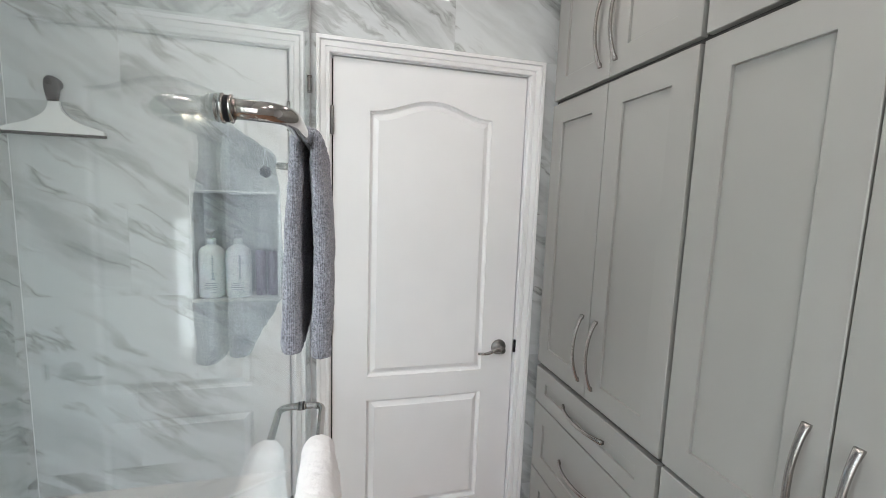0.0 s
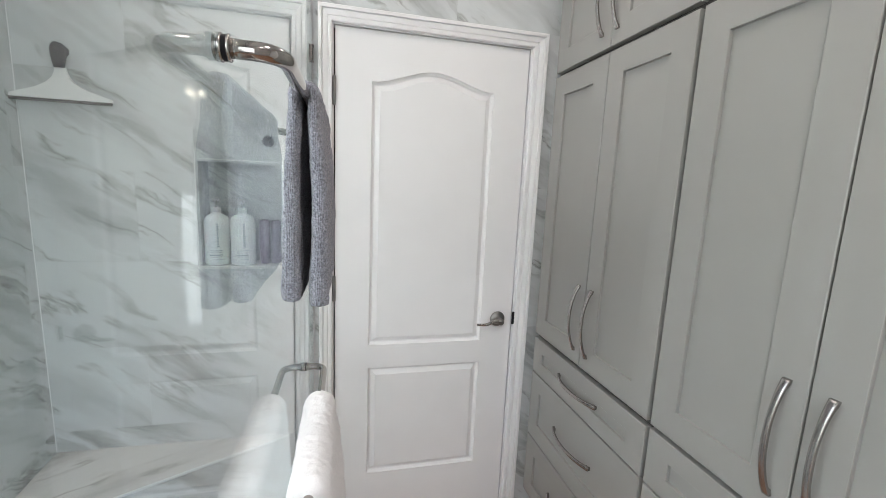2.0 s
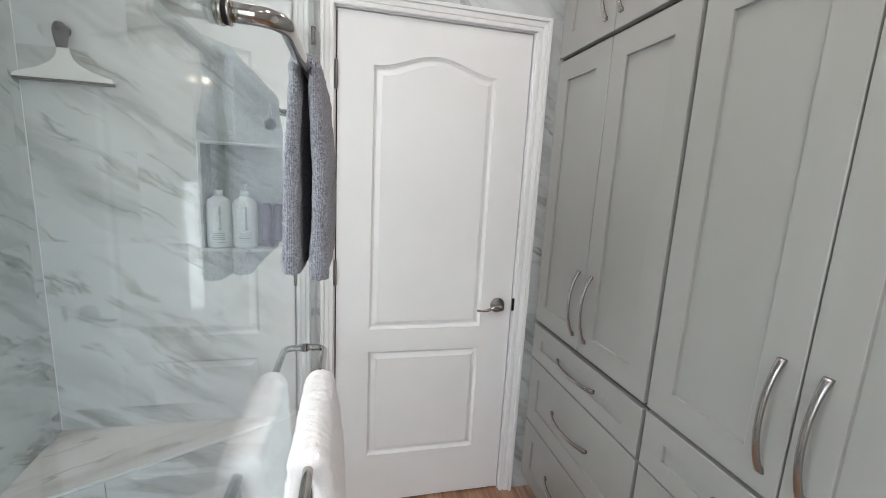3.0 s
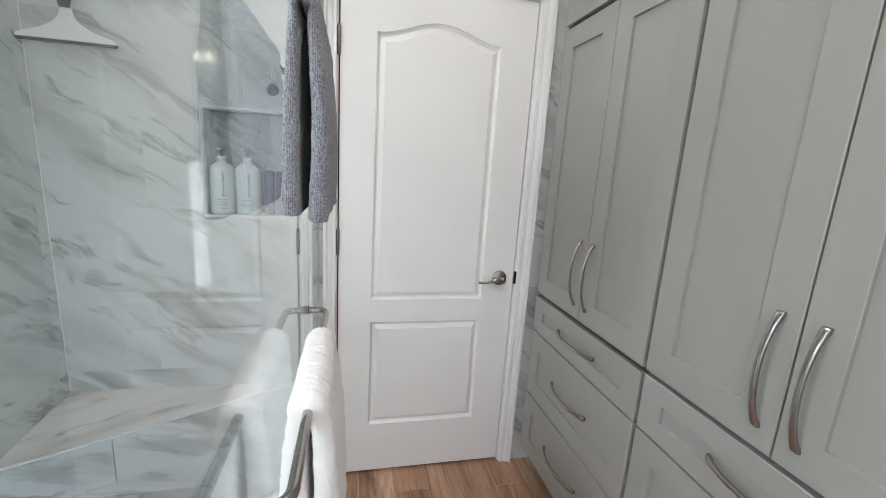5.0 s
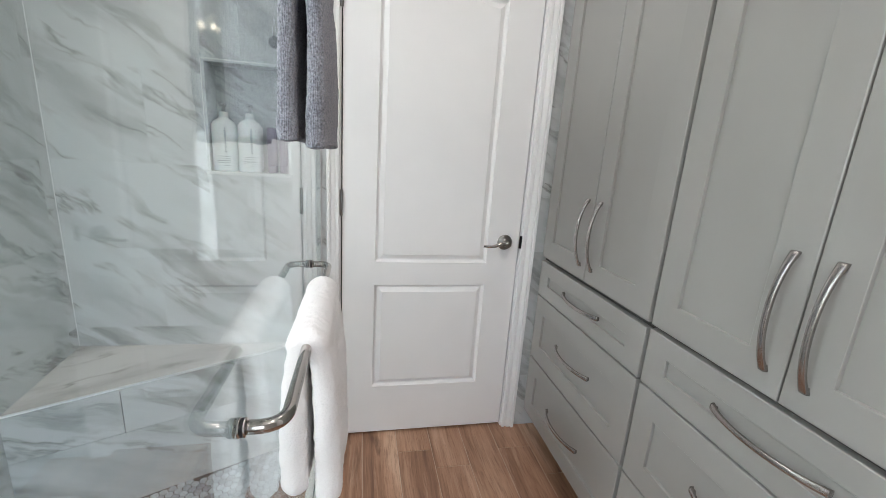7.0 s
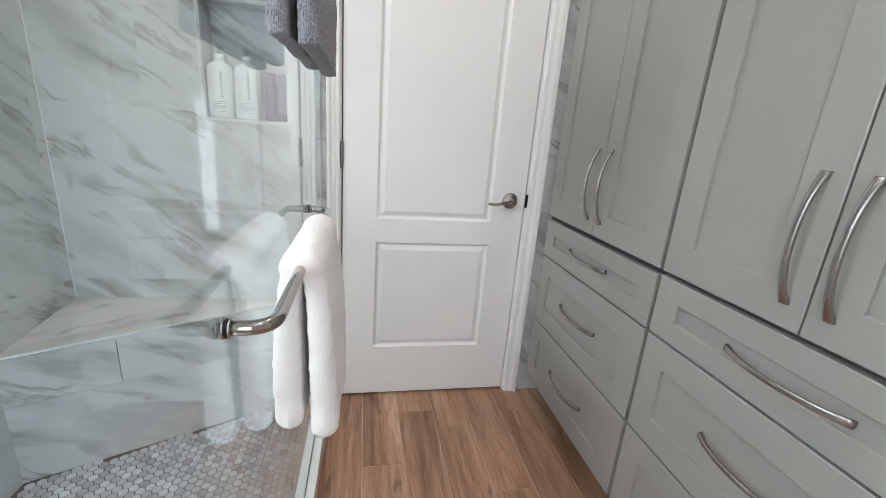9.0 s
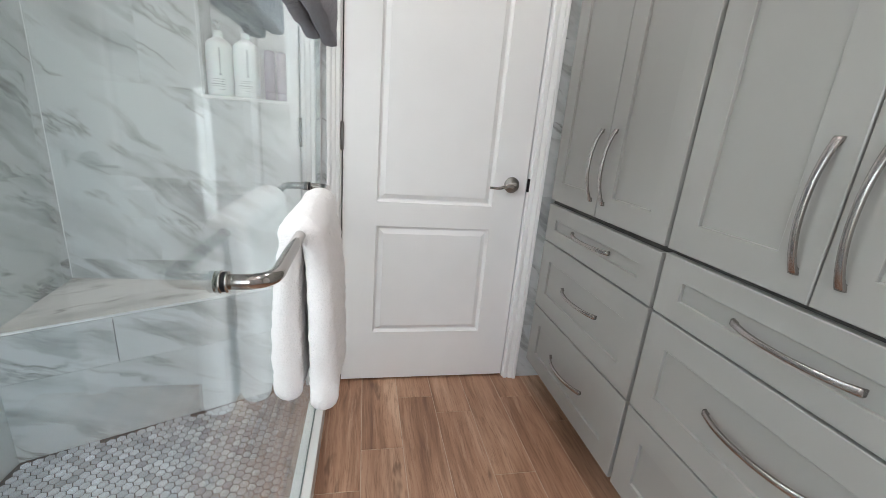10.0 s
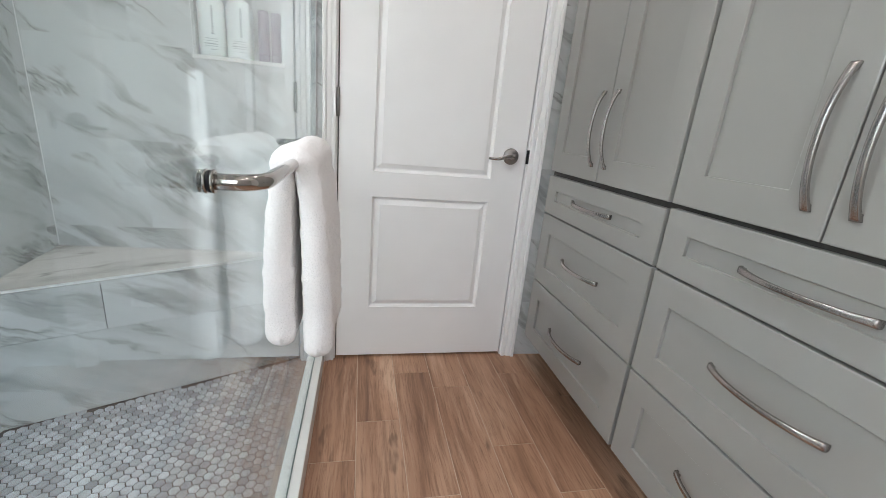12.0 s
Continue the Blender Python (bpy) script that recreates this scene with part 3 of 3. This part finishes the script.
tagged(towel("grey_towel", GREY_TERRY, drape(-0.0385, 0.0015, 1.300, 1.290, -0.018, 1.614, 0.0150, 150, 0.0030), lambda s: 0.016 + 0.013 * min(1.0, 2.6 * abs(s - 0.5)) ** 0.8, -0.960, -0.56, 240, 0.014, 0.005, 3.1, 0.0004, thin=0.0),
       "folded ribbed grey terry towel draped over the upper bar", "towel")
tagged(towel("white_towel", WHITE_PLUSH, drape(-0.0445, 0.018, 0.606, 0.580, -0.018, 0.936, 0.019, 120), lambda s: 0.032 + 0.021 * abs(math.cos(3.1416 * s)) ** 0.7, -0.945, -0.60, 150, 0.022, 0.007, 8.4, 0.0, 0.0, 0.026, 0.0024),
       "fluffy white plush towel draped over the lower bar", "towel")

# ---- things in the shower ----
structure("trim_corner", box((SHOWER_W + 0.0005, BACK - 0.0028, 0.506), (SHOWER_W + 0.0028, BACK - 0.0005, CEIL - 0.001), 0.0008), TRIM_WHITE, "thin white sealant line in the shower corner", "trim")
niche = thing("trim_niche", "metal-edged marble niche set in the shower wall", "niche", kind="structure")
nd = 0.065
for lo, hi in (((NX0, nd, NZ0), (NX1, 0.0745, NZ1)),):
    part("back_slab", box(lo, hi), MARBLE, niche)
part("side_slab", box((NX0, BACK + 0.001, NZ0 + 0.012), (NX0 + 0.008, nd, NZ1 - 0.008)), MARBLE, niche)
part("side_slab", box((NX1 - 0.008, BACK + 0.001, NZ0 + 0.012), (NX1, nd, NZ1 - 0.008)), MARBLE, niche)
part("top_slab", box((NX0, BACK + 0.001, NZ1 - 0.008), (NX1, nd, NZ1)), MARBLE, niche)
part("shelf", box((NX0 - 0.004, BACK - 0.008, NZ0), (NX1 + 0.004, nd, NZ0 + 0.012), 0.0015), CURB, niche, "white stone niche shelf")
for lo, hi in (((NX0 - 0.0025, BACK - 0.002, NZ0 + 0.012), (NX0 + 0.0002, BACK + 0.006, NZ1 + 0.0025)), ((NX1 - 0.0015, BACK - 0.002, NZ0 + 0.012), (NX1 + 0.0025, BACK + 0.006, NZ1 + 0.0025)),
               ((NX0 + 0.0015, BACK - 0.002, NZ1 - 0.0015), (NX1 - 0.0015, BACK + 0.006, NZ1 + 0.0025))):
    part("edge_strip", box(lo, hi), STEEL, niche, "bright metal edge strip")
SHELF = NZ0 + 0.012

BOTTLE = material("bottle_white", (0.80, 0.83, 0.83), 0.3, Subsurface_Weight=0.1)
WHITE_PLASTIC = material("white_plastic", (0.80, 0.79, 0.775), 0.35)
LILAC = material("lilac_plastic", (0.185, 0.135, 0.215), 0.28)
LILAC_CAP = material("lilac_cap", (0.18, 0.13, 0.21), 0.25)
INK = material("grey_ink", (0.28, 0.33, 0.35), 0.5)


def pump_bottle(x, y, label):
    t = thing("pump_bottle", label, "bottle", "bottles in the niche", at=(x, y, SHELF))
    body = part("bottle", lathe([(0.036, 0), (0.0405, 0.003), (0.0415, 0.01), (0.0415, 0.148), (0.040, 0.160), (0.034, 0.172), (0.022, 0.180), (0.0145, 0.184), (0.0145, 0.188)], n=36), BOTTLE, t, "", True)
    part("collar", lathe([(0.0135, 0.188), (0.0145, 0.1885), (0.0145, 0.204), (0.012, 0.206)], n=24), BOTTLE, t, "", True)
    pb = bmesh.new()
    add_lathe(pb, [(0.0045, 0.204), (0.0045, 0.222), (0.011, 0.223), (0.0115, 0.233), (0.009, 0.236)], n=18)
    add_box(pb, (-0.006, -0.034, 0.2245), (0.006, 0.0, 0.2335), 0.002)
    part("pump", pb, CLEAR, t, "clear pump head", True)
    # bars of print, wrapped on the front of the bottle
    ink = bmesh.new()
    for z, a0, a1, h in ((0.052, -0.30, 0.62, 0.0022), (0.045, -0.34, 0.62, 0.0016), (0.036, -0.42, 0.62, 0.0030), (0.030, -0.36, 0.62, 0.0016), (0.020, 0.1, 0.62, 0.0018)):
        vs = []
        for k in range(7):
            a = -math.pi / 2 + a0 + (a1 - a0) * k / 6
            vs.append([ink.verts.new((0.0417 * math.cos(a), 0.0417 * math.sin(a), z + s)) for s in (0, h)])
        for p, q in zip(vs, vs[1:]):
            ink.faces.new((p[0], q[0], q[1], p[1]))
    part("print", ink, INK, t, "grey printed lines")
    word = bmesh.new()
    a = -math.pi / 2 + 0.30
    rng = random.Random(int(abs(x) * 1000))
    z = 0.066
    while z < 0.150:
        w, h = rng.uniform(0.05, 0.11), rng.uniform(0.003, 0.006)
        ring = [(0.0417 * math.cos(a + s), 0.0417 * math.sin(a + s)) for s in (-w, w)]
        vs = [word.verts.new((*ring[0], z)), word.verts.new((*ring[1], z)), word.verts.new((*ring[1], z + h)), word.verts.new((*ring[0], z + h))]
        word.faces.new(vs)
        z += h + rng.uniform(0.0015, 0.003)
    part("wordmark", word, INK, t, "upright dark wordmark as plain bars")
    return t


pump_bottle(-0.417, -0.005, "white pump bottle with grey print and a clear pump")
pump_bottle(-0.331, -0.006, "white pump bottle with fine grey print, second of a pair")


def tube_bottle(x, y, h, label):
    t = thing("tube_bottle", label, "bottle", "bottles in the niche", at=(x, y, SHELF))
    part("cap", lathe([(0.016, 0), (0.0175, 0.002), (0.0175, 0.024), (0.016, 0.026)], n=24), LILAC_CAP, t, "", True)
    part("bottle", lathe([(0.0165, 0.026), (0.018, 0.029), (0.0185, h - 0.012), (0.0165, h - 0.003), (0.012, h)], n=24), LILAC, t, "", True)
    return t


tube_bottle(-0.259, 0.004, 0.163, "slim lilac plastic bottle")
tube_bottle(-0.219, 0.006, 0.161, "slim lilac plastic bottle")

# squeegee on its hook
sq = thing("squeegee", "white shower squeegee with a black grip hung on the tiles", "squeegee", at=(-0.815, BACK, 1.70))
sb = bmesh.new()
prof = [(0.0135, 0.098), (0.0155, 0.085), (0.021, 0.068), (0.036, 0.052), (0.066, 0.034), (0.108, 0.020), (0.130, 0.012), (0.132, 0.002)]
rows = []
for w, z in prof:
    dep = 0.010 + 0.012 * (1 - z / 0.1)
    rows.append([sb.verts.new(v) for v in ((-w, -0.012 - dep, z), (w, -0.012 - dep, z), (w, -0.012, z), (-w, -0.012, z))])
for a, b in zip(rows, rows[1:]):
    for k in range(4):
        sb.faces.new((a[k], a[(k + 1) % 4], b[(k + 1) % 4], b[k]))
sb.faces.new(rows[0])
sb.faces.new(rows[-1])
bmesh.ops.bevel(sb, geom=list(sb.edges), offset=0.0015, segments=2, affect="EDGES")
part("blade_holder", sb, WHITE_PLASTIC, sq)
part("blade", box((-0.133, -0.030, -0.007), (0.133, -0.022, 0.003), 0.001), GAP_SHADE_AND_BLADE, sq, "grey rubber blade")
gb = bmesh.new()
gp = [(0.0135, 0.096), (0.017, 0.112), (0.0205, 0.128), (0.0215, 0.145), (0.019, 0.158), (0.012, 0.166), (0.004, 0.168)]
rows = []
for w, z in gp:
    rows.append([gb.verts.new((w * math.cos(a), -0.023 + 0.011 * math.sin(a), z)) for a in [2 * math.pi * k / 14 for k in range(14)]])
for a, b in zip(rows, rows[1:]):
    for k in range(14):
        gb.faces.new((a[k], a[(k + 1) % 14], b[(k + 1) % 14], b[k]))
gb.faces.new(rows[0])
gb.faces.new(rows[-1])
part("grip", gb, RUBBER, sq, "black rubber grip", True)
hk = Matrix.Translation((0, -0.001, 0.148)) @ Matrix.Rotation(radians(90), 4, "X")
part("hook", lathe([(0.018, 0), (0.018, 0.004), (0.006, 0.007), (0.006, 0.034), (0.0075, 0.036), (0.0075, 0.038)], hk, 20), RUBBER, sq, "", True)

# dark disc hook with a loop
hook = thing("suction_hook", "dark grey disc hook with a thin loop on the tiles", "hook", at=(-0.231, BACK, 1.617))
part("disc", lathe([(0.019, 0.0), (0.0195, 0.003), (0.018, 0.007), (0.012, 0.008)], Matrix.Rotation(radians(90), 4, "X"), 28), RUBBER, hook, "dark grey round disc", True)
part("loop", tube(rounded([(-0.008, -0.004, 0.015), (-0.001, -0.003, 0.072), (0.0, -0.003, 0.078), (0.001, -0.003, 0.072), (0.008, -0.004, 0.015)], 0.001, 3), 0.0009, 8), BOTTLE, hook, "thin pale hanging loop", True)

# ---- cabinets ----


def shaker(w, h, rail, stile, t=0.02):
    """A shaker front in the plane x = 0 facing -x; origin at its corner of greatest y, bottom. Runs to -y and up."""
    bm = bmesh.new()
    c, e = 0.0018, 0.0013      # eased outer and inner edges

    def ring(x, i, r, s):
        return [bm.verts.new((x, y, z)) for y, z in ((-i - s, i + r), (-w + i + s, i + r), (-w + i + s, h - i - r), (-i - s, h - i - r))]

    loops = [ring(t, 0, 0, 0), ring(c, 0, 0, 0), ring(0, c, 0, 0), ring(0, -e, rail, stile), ring(e, 0, rail, stile), ring(t, 0, rail, stile)]
    for a, b in zip(loops, loops[1:] + loops[:1]):
        for k in range(4):
            bm.faces.new((a[k], a[(k + 1) % 4], b[(k + 1) % 4], b[k]))
    return bm


def shaker_panel(w, h, rail, stile, deep=0.009, t=0.02):
    return box((deep, -w + stile - 0.003, rail - 0.003), (t - 0.002, -stile + 0.003, h - rail + 0.003))


def bow_pull(length=0.236):
    """A bowed bar pull along z, its feet on x = 0, bowing to -x."""
    bm = bmesh.new()
    n, rings = 44, []
    for k in range(n + 1):
        s = 2 * k / n - 1
        out = 0.004 + 0.027 * (1 - abs(s) ** 2.2)
        z = s * length / 2
        foot = max(0.0, (abs(s) - 0.80) / 0.20)
        w = 0.0054 + 0.0024 * abs(s) ** 3
        d = 0.0045 + 0.0020 * foot
        ring = []
        for j in range(10):
            a = 2 * math.pi * (j + 0.5) / 10
            ca, sa = math.cos(a), math.sin(a)
            ring.append(bm.verts.new((-out + d * math.copysign(abs(ca) ** 0.5, ca) + (0.002 * foot), w * math.copysign(abs(sa) ** 0.5, sa), z)))
        rings.append(ring)
    for a, b in zip(rings, rings[1:]):
        for j in range(10):
            bm.faces.new((a[j], a[(j + 1) % 10], b[(j + 1) % 10], b[j]))
    bm.faces.new(rings[0])
    bm.faces.new(rings[-1])
    for s in (-1, 1):
        add_box(bm, (-0.0075, -0.0058, s * (length / 2 - 0.007) - 0.006), (0.0, 0.0058, s * (length / 2 - 0.007) + 0.006), 0.001)
    return bm


def front(name, parent, y, z, w, h, rail, stile, pull=None, label=""):
    f = part(name, shaker(w, h, rail, stile), GREY_PAINT, parent, label)
    f.location = (CABX, y, z)
    p = part("panel", shaker_panel(w, h, rail, stile), GREY_PAINT, f)
    if pull:
        hd = part("handle", bow_pull(), NICKEL, f, "brushed nickel bow pull", True)
        hd.matrix_basis = pull
    return f


def bay(y0, y1, label, up_shift=0.0, shift=0.0, top=0.871):
    """One tower of cabinets between y0 (far) and y1 (near): uppers, tall doors, three drawers."""
    gap = 0.004
    w = y0 - y1
    depth = EAST - 0.01
    tower = thing("cabinet", label, "cabinet", "grey built-in cabinets", at=(0, 0, 0))
    carc = bmesh.new()
    add_box(carc, (CABX + 0.021, y1 - 0.001, 0.145), (depth, y0 + 0.001, CEIL - 0.004))
    # carcass and toe kick coloured dark for the shade behind the fronts
    part("carcass", carc, GAP_SHADE_AND_BLADE, tower)
    part("toe_kick", box((CABX + 0.16, y1, 0.0), (CABX + 0.18, y0, 0.145)), GAP_SHADE_AND_BLADE, tower)
    half = (w - 2 * 0.006 - gap) / 2
    ya, yb = y0 - 0.006, y0 - 0.006 - half - gap
    for y, sgn in ((ya, 1), (yb, -1)):
        py = -half + 0.036 if sgn == 1 else -0.036
        front("upper_door", tower, y, 1.937, half, CEIL - 0.03 - 1.937, 0.075, 0.075, pose(0, py + up_shift, 0.042 + 0.118))
        front("door", tower, y, 0.889, half, 1.921 - 0.889, 0.075, 0.075, pose(0, py + shift, 0.045 + 0.118))
    full = w - 0.012
    for z0, z1, rail, pz in ((0.721, top, 0.055, 0.078), (0.429, 0.715, 0.073, 0.150), (0.150, 0.423, 0.070, 0.140)):
        front("drawer", tower, ya, z0, full, z1 - z0, rail, 0.075, pose(0, -full / 2, pz, 90, 0, 0))
    return tower


bay(-0.080, -0.762, "tall grey shaker cabinet tower with three drawers below", 0.008, 0.0)
bay(-0.764, -1.462, "tall grey shaker cabinet tower with three wide drawers", 0.004, -0.002, 0.877)
tagged(link("cabinet_filler", box((CABX + 0.075, -0.078, 0.145), (EAST - 0.01, TILE_N, CEIL - 0.004)), GREY_PAINT), "narrow grey filler strip beside the cabinets", "filler strip")

# ---- tiles, planks and hexagons ----
TW, TH, GAP = 0.61, 0.305, 0.0005
_tile_meshes = {}


def tile_mesh(w, h, t=0.009):
    key = (round(w, 3), round(h, 3))
    if key not in _tile_meshes:
        bm = bmesh.new()
        a, b = w / 2 - GAP / 2, h / 2 - GAP / 2
        c = 0.0002
        back = [bm.verts.new((x, t, z)) for x, z in ((-a, -b), (a, -b), (a, b), (-a, b))]
        mid = [bm.verts.new((x, c, z)) for x, z in ((-a, -b), (a, -b), (a, b), (-a, b))]
        frt = [bm.verts.new((x, 0, z)) for x, z in ((-a + c, -b + c), (a - c, -b + c), (a - c, b - c), (-a + c, b - c))]
        for p, q in ((back, mid), (mid, frt)):
            for k in range(4):
                bm.faces.new((p[k], p[(k + 1) % 4], q[(k + 1) % 4], q[k]))
        bm.faces.new(frt)
        bmesh.ops.recalc_face_normals(bm, faces=bm.faces)
        me = bpy.data.meshes.new("tile")
        bm.to_mesh(me)
        bm.free()
        me.materials.append(MARBLE)
        _tile_meshes[key] = me
    return _tile_meshes[key]


def tile(parent, m, w, h):
    if w < 0.006 or h < 0.006:
        return
    ob = new("tile", tile_mesh(w, h))
    ob.parent = parent
    ob.matrix_basis = m


def tile_wall(parent, place, u0, u1, z0, z1, joint_u, joint_z, holes=()):
    """Running-bond tiles over a wall region; place(u, z) gives the pose of a tile's middle."""
    k = math.floor((z0 - joint_z) / TH)
    z = joint_z + k * TH
    while z < z1 - 0.004:
        a, b = max(z, z0), min(z + TH, z1)
        shift = joint_u + (TW / 2 if (round((z - joint_z) / TH) % 2) else 0)
        u = shift + math.floor((u0 - shift) / TW) * TW
        while u < u1 - 0.004:
            c, d = max(u, u0), min(u + TW, u1)
            pieces = [(c, d, a, b)]
            for h0, h1, g0, g1 in holes:
                cut = []
                for p, q, r, s in pieces:
                    if q <= h0 or p >= h1 or s <= g0 or r >= g1:
                        cut.append((p, q, r, s))
                        continue
                    if p < h0:
                        cut.append((p, h0, r, s))
                    if q > h1:
                        cut.append((h1, q, r, s))
                    lo, hi = max(p, h0), min(q, h1)
                    if r < g0:
                        cut.append((lo, hi, r, g0))
                    if s > g1:
                        cut.append((lo, hi, g1, s))
                pieces = cut
            for p, q, r, s in pieces:
                tile(parent, place((p + q) / 2, (r + s) / 2), q - p, s - r)
            u += TW
        z += TH


tile_wall(wall_north, lambda u, z: pose(u, BACK, z), SHOWER_W, GX - 0.010, HEXZ, CEIL, -0.648, 1.495 - TH, [(NX0 - 0.001, NX1 + 0.001, NZ0 - 0.001, NZ1 + 0.001)])
tile_wall(wall_north, lambda u, z: pose(u, TILE_N, z), GX + 0.001, EAST, 0.0, CEIL, 0.14, 1.495 - TH, [(CI[0] - 0.03, CI[1] + 0.03, 0.0, 2.08)])
tile_wall(wall_shower, lambda u, z: pose(SHOWER_W, u, z, 0, 0, 90), -0.80, BACK, HEXZ, CEIL, -0.39, 1.495 - TH)

# bench front tiles, cut at their joints
fm = Matrix.Rotation(math.atan2(bdir.y, bdir.x), 4, "Z")
for a, b in ((0.0, 0.58), (0.58, blen)):
    c = Vector((*BB, 0)) + bdir * ((a + b) / 2)
    tile(bench, Matrix.Translation((c.x, c.y, (HEXZ + 0.001 + 0.309) / 2)) @ fm, b - a, 0.309 - HEXZ - 0.001)
# the top row follows the fall of the seat
for a, b in ((0.0, 0.277), (0.277, blen)):
    bm = box((a + 0.0012, 0.0, 0.3095), (b - 0.0012, 0.009, 0.4), 0.0006)
    for v in bm.verts:
        if v.co.z > 0.36:
            v.co.z += ZB + (ZA - ZB) * v.co.x / blen - 0.0075 - 0.4
    part("tile", bm, MARBLE, bench).matrix_basis = Matrix.Translation((*BB, 0)) @ fm

# floor planks
PW = 0.1515
_plank_meshes = {}


def plank(x0, x1, y0, y1):
    w, l = x1 - x0, y1 - y0
    key = (round(w, 3), round(l, 3))
    if key not in _plank_meshes:
        g = 0.0012
        bm = box((-w / 2 + g, -l / 2 + g, -0.009), (w / 2 - g, l / 2 - g, 0.0), 0.0007)
        bmesh.ops.recalc_face_normals(bm, faces=bm.faces)
        me = bpy.data.meshes.new("plank")
        bm.to_mesh(me)
        bm.free()
        me.materials.append(WOOD)
        _plank_meshes[key] = me
    ob = new("plank", _plank_meshes[key])
    ob.parent = floor
    ob.location = ((x0 + x1) / 2, (y0 + y1) / 2, 0.0)


ENDS = {-1: -0.588, 0: -0.418, 1: -0.133, 2: -0.240, 3: -0.572, 4: -0.160, 5: -0.33}
PL = 0.612
for k in range(-14, 9):
    x0 = 0.0965 + k * PW
    if x0 + PW < WEST or x0 > EAST:
        continue
    e = ENDS.get(k, -0.1 - 0.29 * ((k * 7) % 3))
    y = e - 6 * PL
    while y < 0.03:
        a, b = max(y, SOUTH), min(y + PL, 0.03)
        if b - a > 0.01:
            lo, hi = max(x0, WEST), min(x0 + PW, EAST)
            if k == -2 and a > -2.3:
                hi = min(hi, -0.0)
            plank(lo, hi, a, b)
        y += PL

# hexagon mosaic
HP = 0.0272


def hex_ring(bm, cx, cy, r, z):
    return [bm.verts.new((cx + r * math.cos(math.pi / 3 * k), cy + r * math.sin(math.pi / 3 * k), z)) for k in range(6)]


def hex_stone(bm, cx, cy):
    r = (HP - 0.0030) / math.sqrt(3)
    lo, mid, top = hex_ring(bm, cx, cy, r, -0.004), hex_ring(bm, cx, cy, r, -0.0008), hex_ring(bm, cx, cy, r - 0.0009, 0.0)
    for a, b in ((lo, mid), (mid, top)):
        for k in range(6):
            bm.faces.new((a[k], a[(k + 1) % 6], b[(k + 1) % 6], b[k]))
    bm.faces.new(top)


hb = bmesh.new()
hex_stone(hb, 0, 0)
bmesh.ops.recalc_face_normals(hb, faces=hb.faces)
hex_me = bpy.data.meshes.new("hex_tile")
hb.to_mesh(hex_me)
hb.free()
hex_me.materials.append(HEX)
rest = bmesh.new()
spots = []
dx = HP * math.sqrt(3) / 2
for i in range(0, 36):
    for j in range(0, 78):
        x = -0.146 - i * dx
        y = -0.055 - j * HP - (HP / 2 if i % 2 else 0)
        if x < SHOWER_W + 0.004 or y < -2.08:
            continue
        # in front of the bench only
        if (Vector((x, y, 0)) - Vector((*BB, 0))).dot(bnor) < 0.004:
            continue
        spots.append((x, y))
spots.sort(key=lambda s: -s[1])
for k, (x, y) in enumerate(spots):
    if k < 300:
        ob = new("hex_tile", hex_me)
        ob.parent = shower_floor
        ob.location = (x, y, HEXZ)
    else:
        hex_stone(rest, x, y)
if spots[300:]:
    far = link("hex_tiles", rest, HEX_FAR, shower_floor)
    far.location = (0, 0, HEXZ)
    tagged(far, kind="stuff")
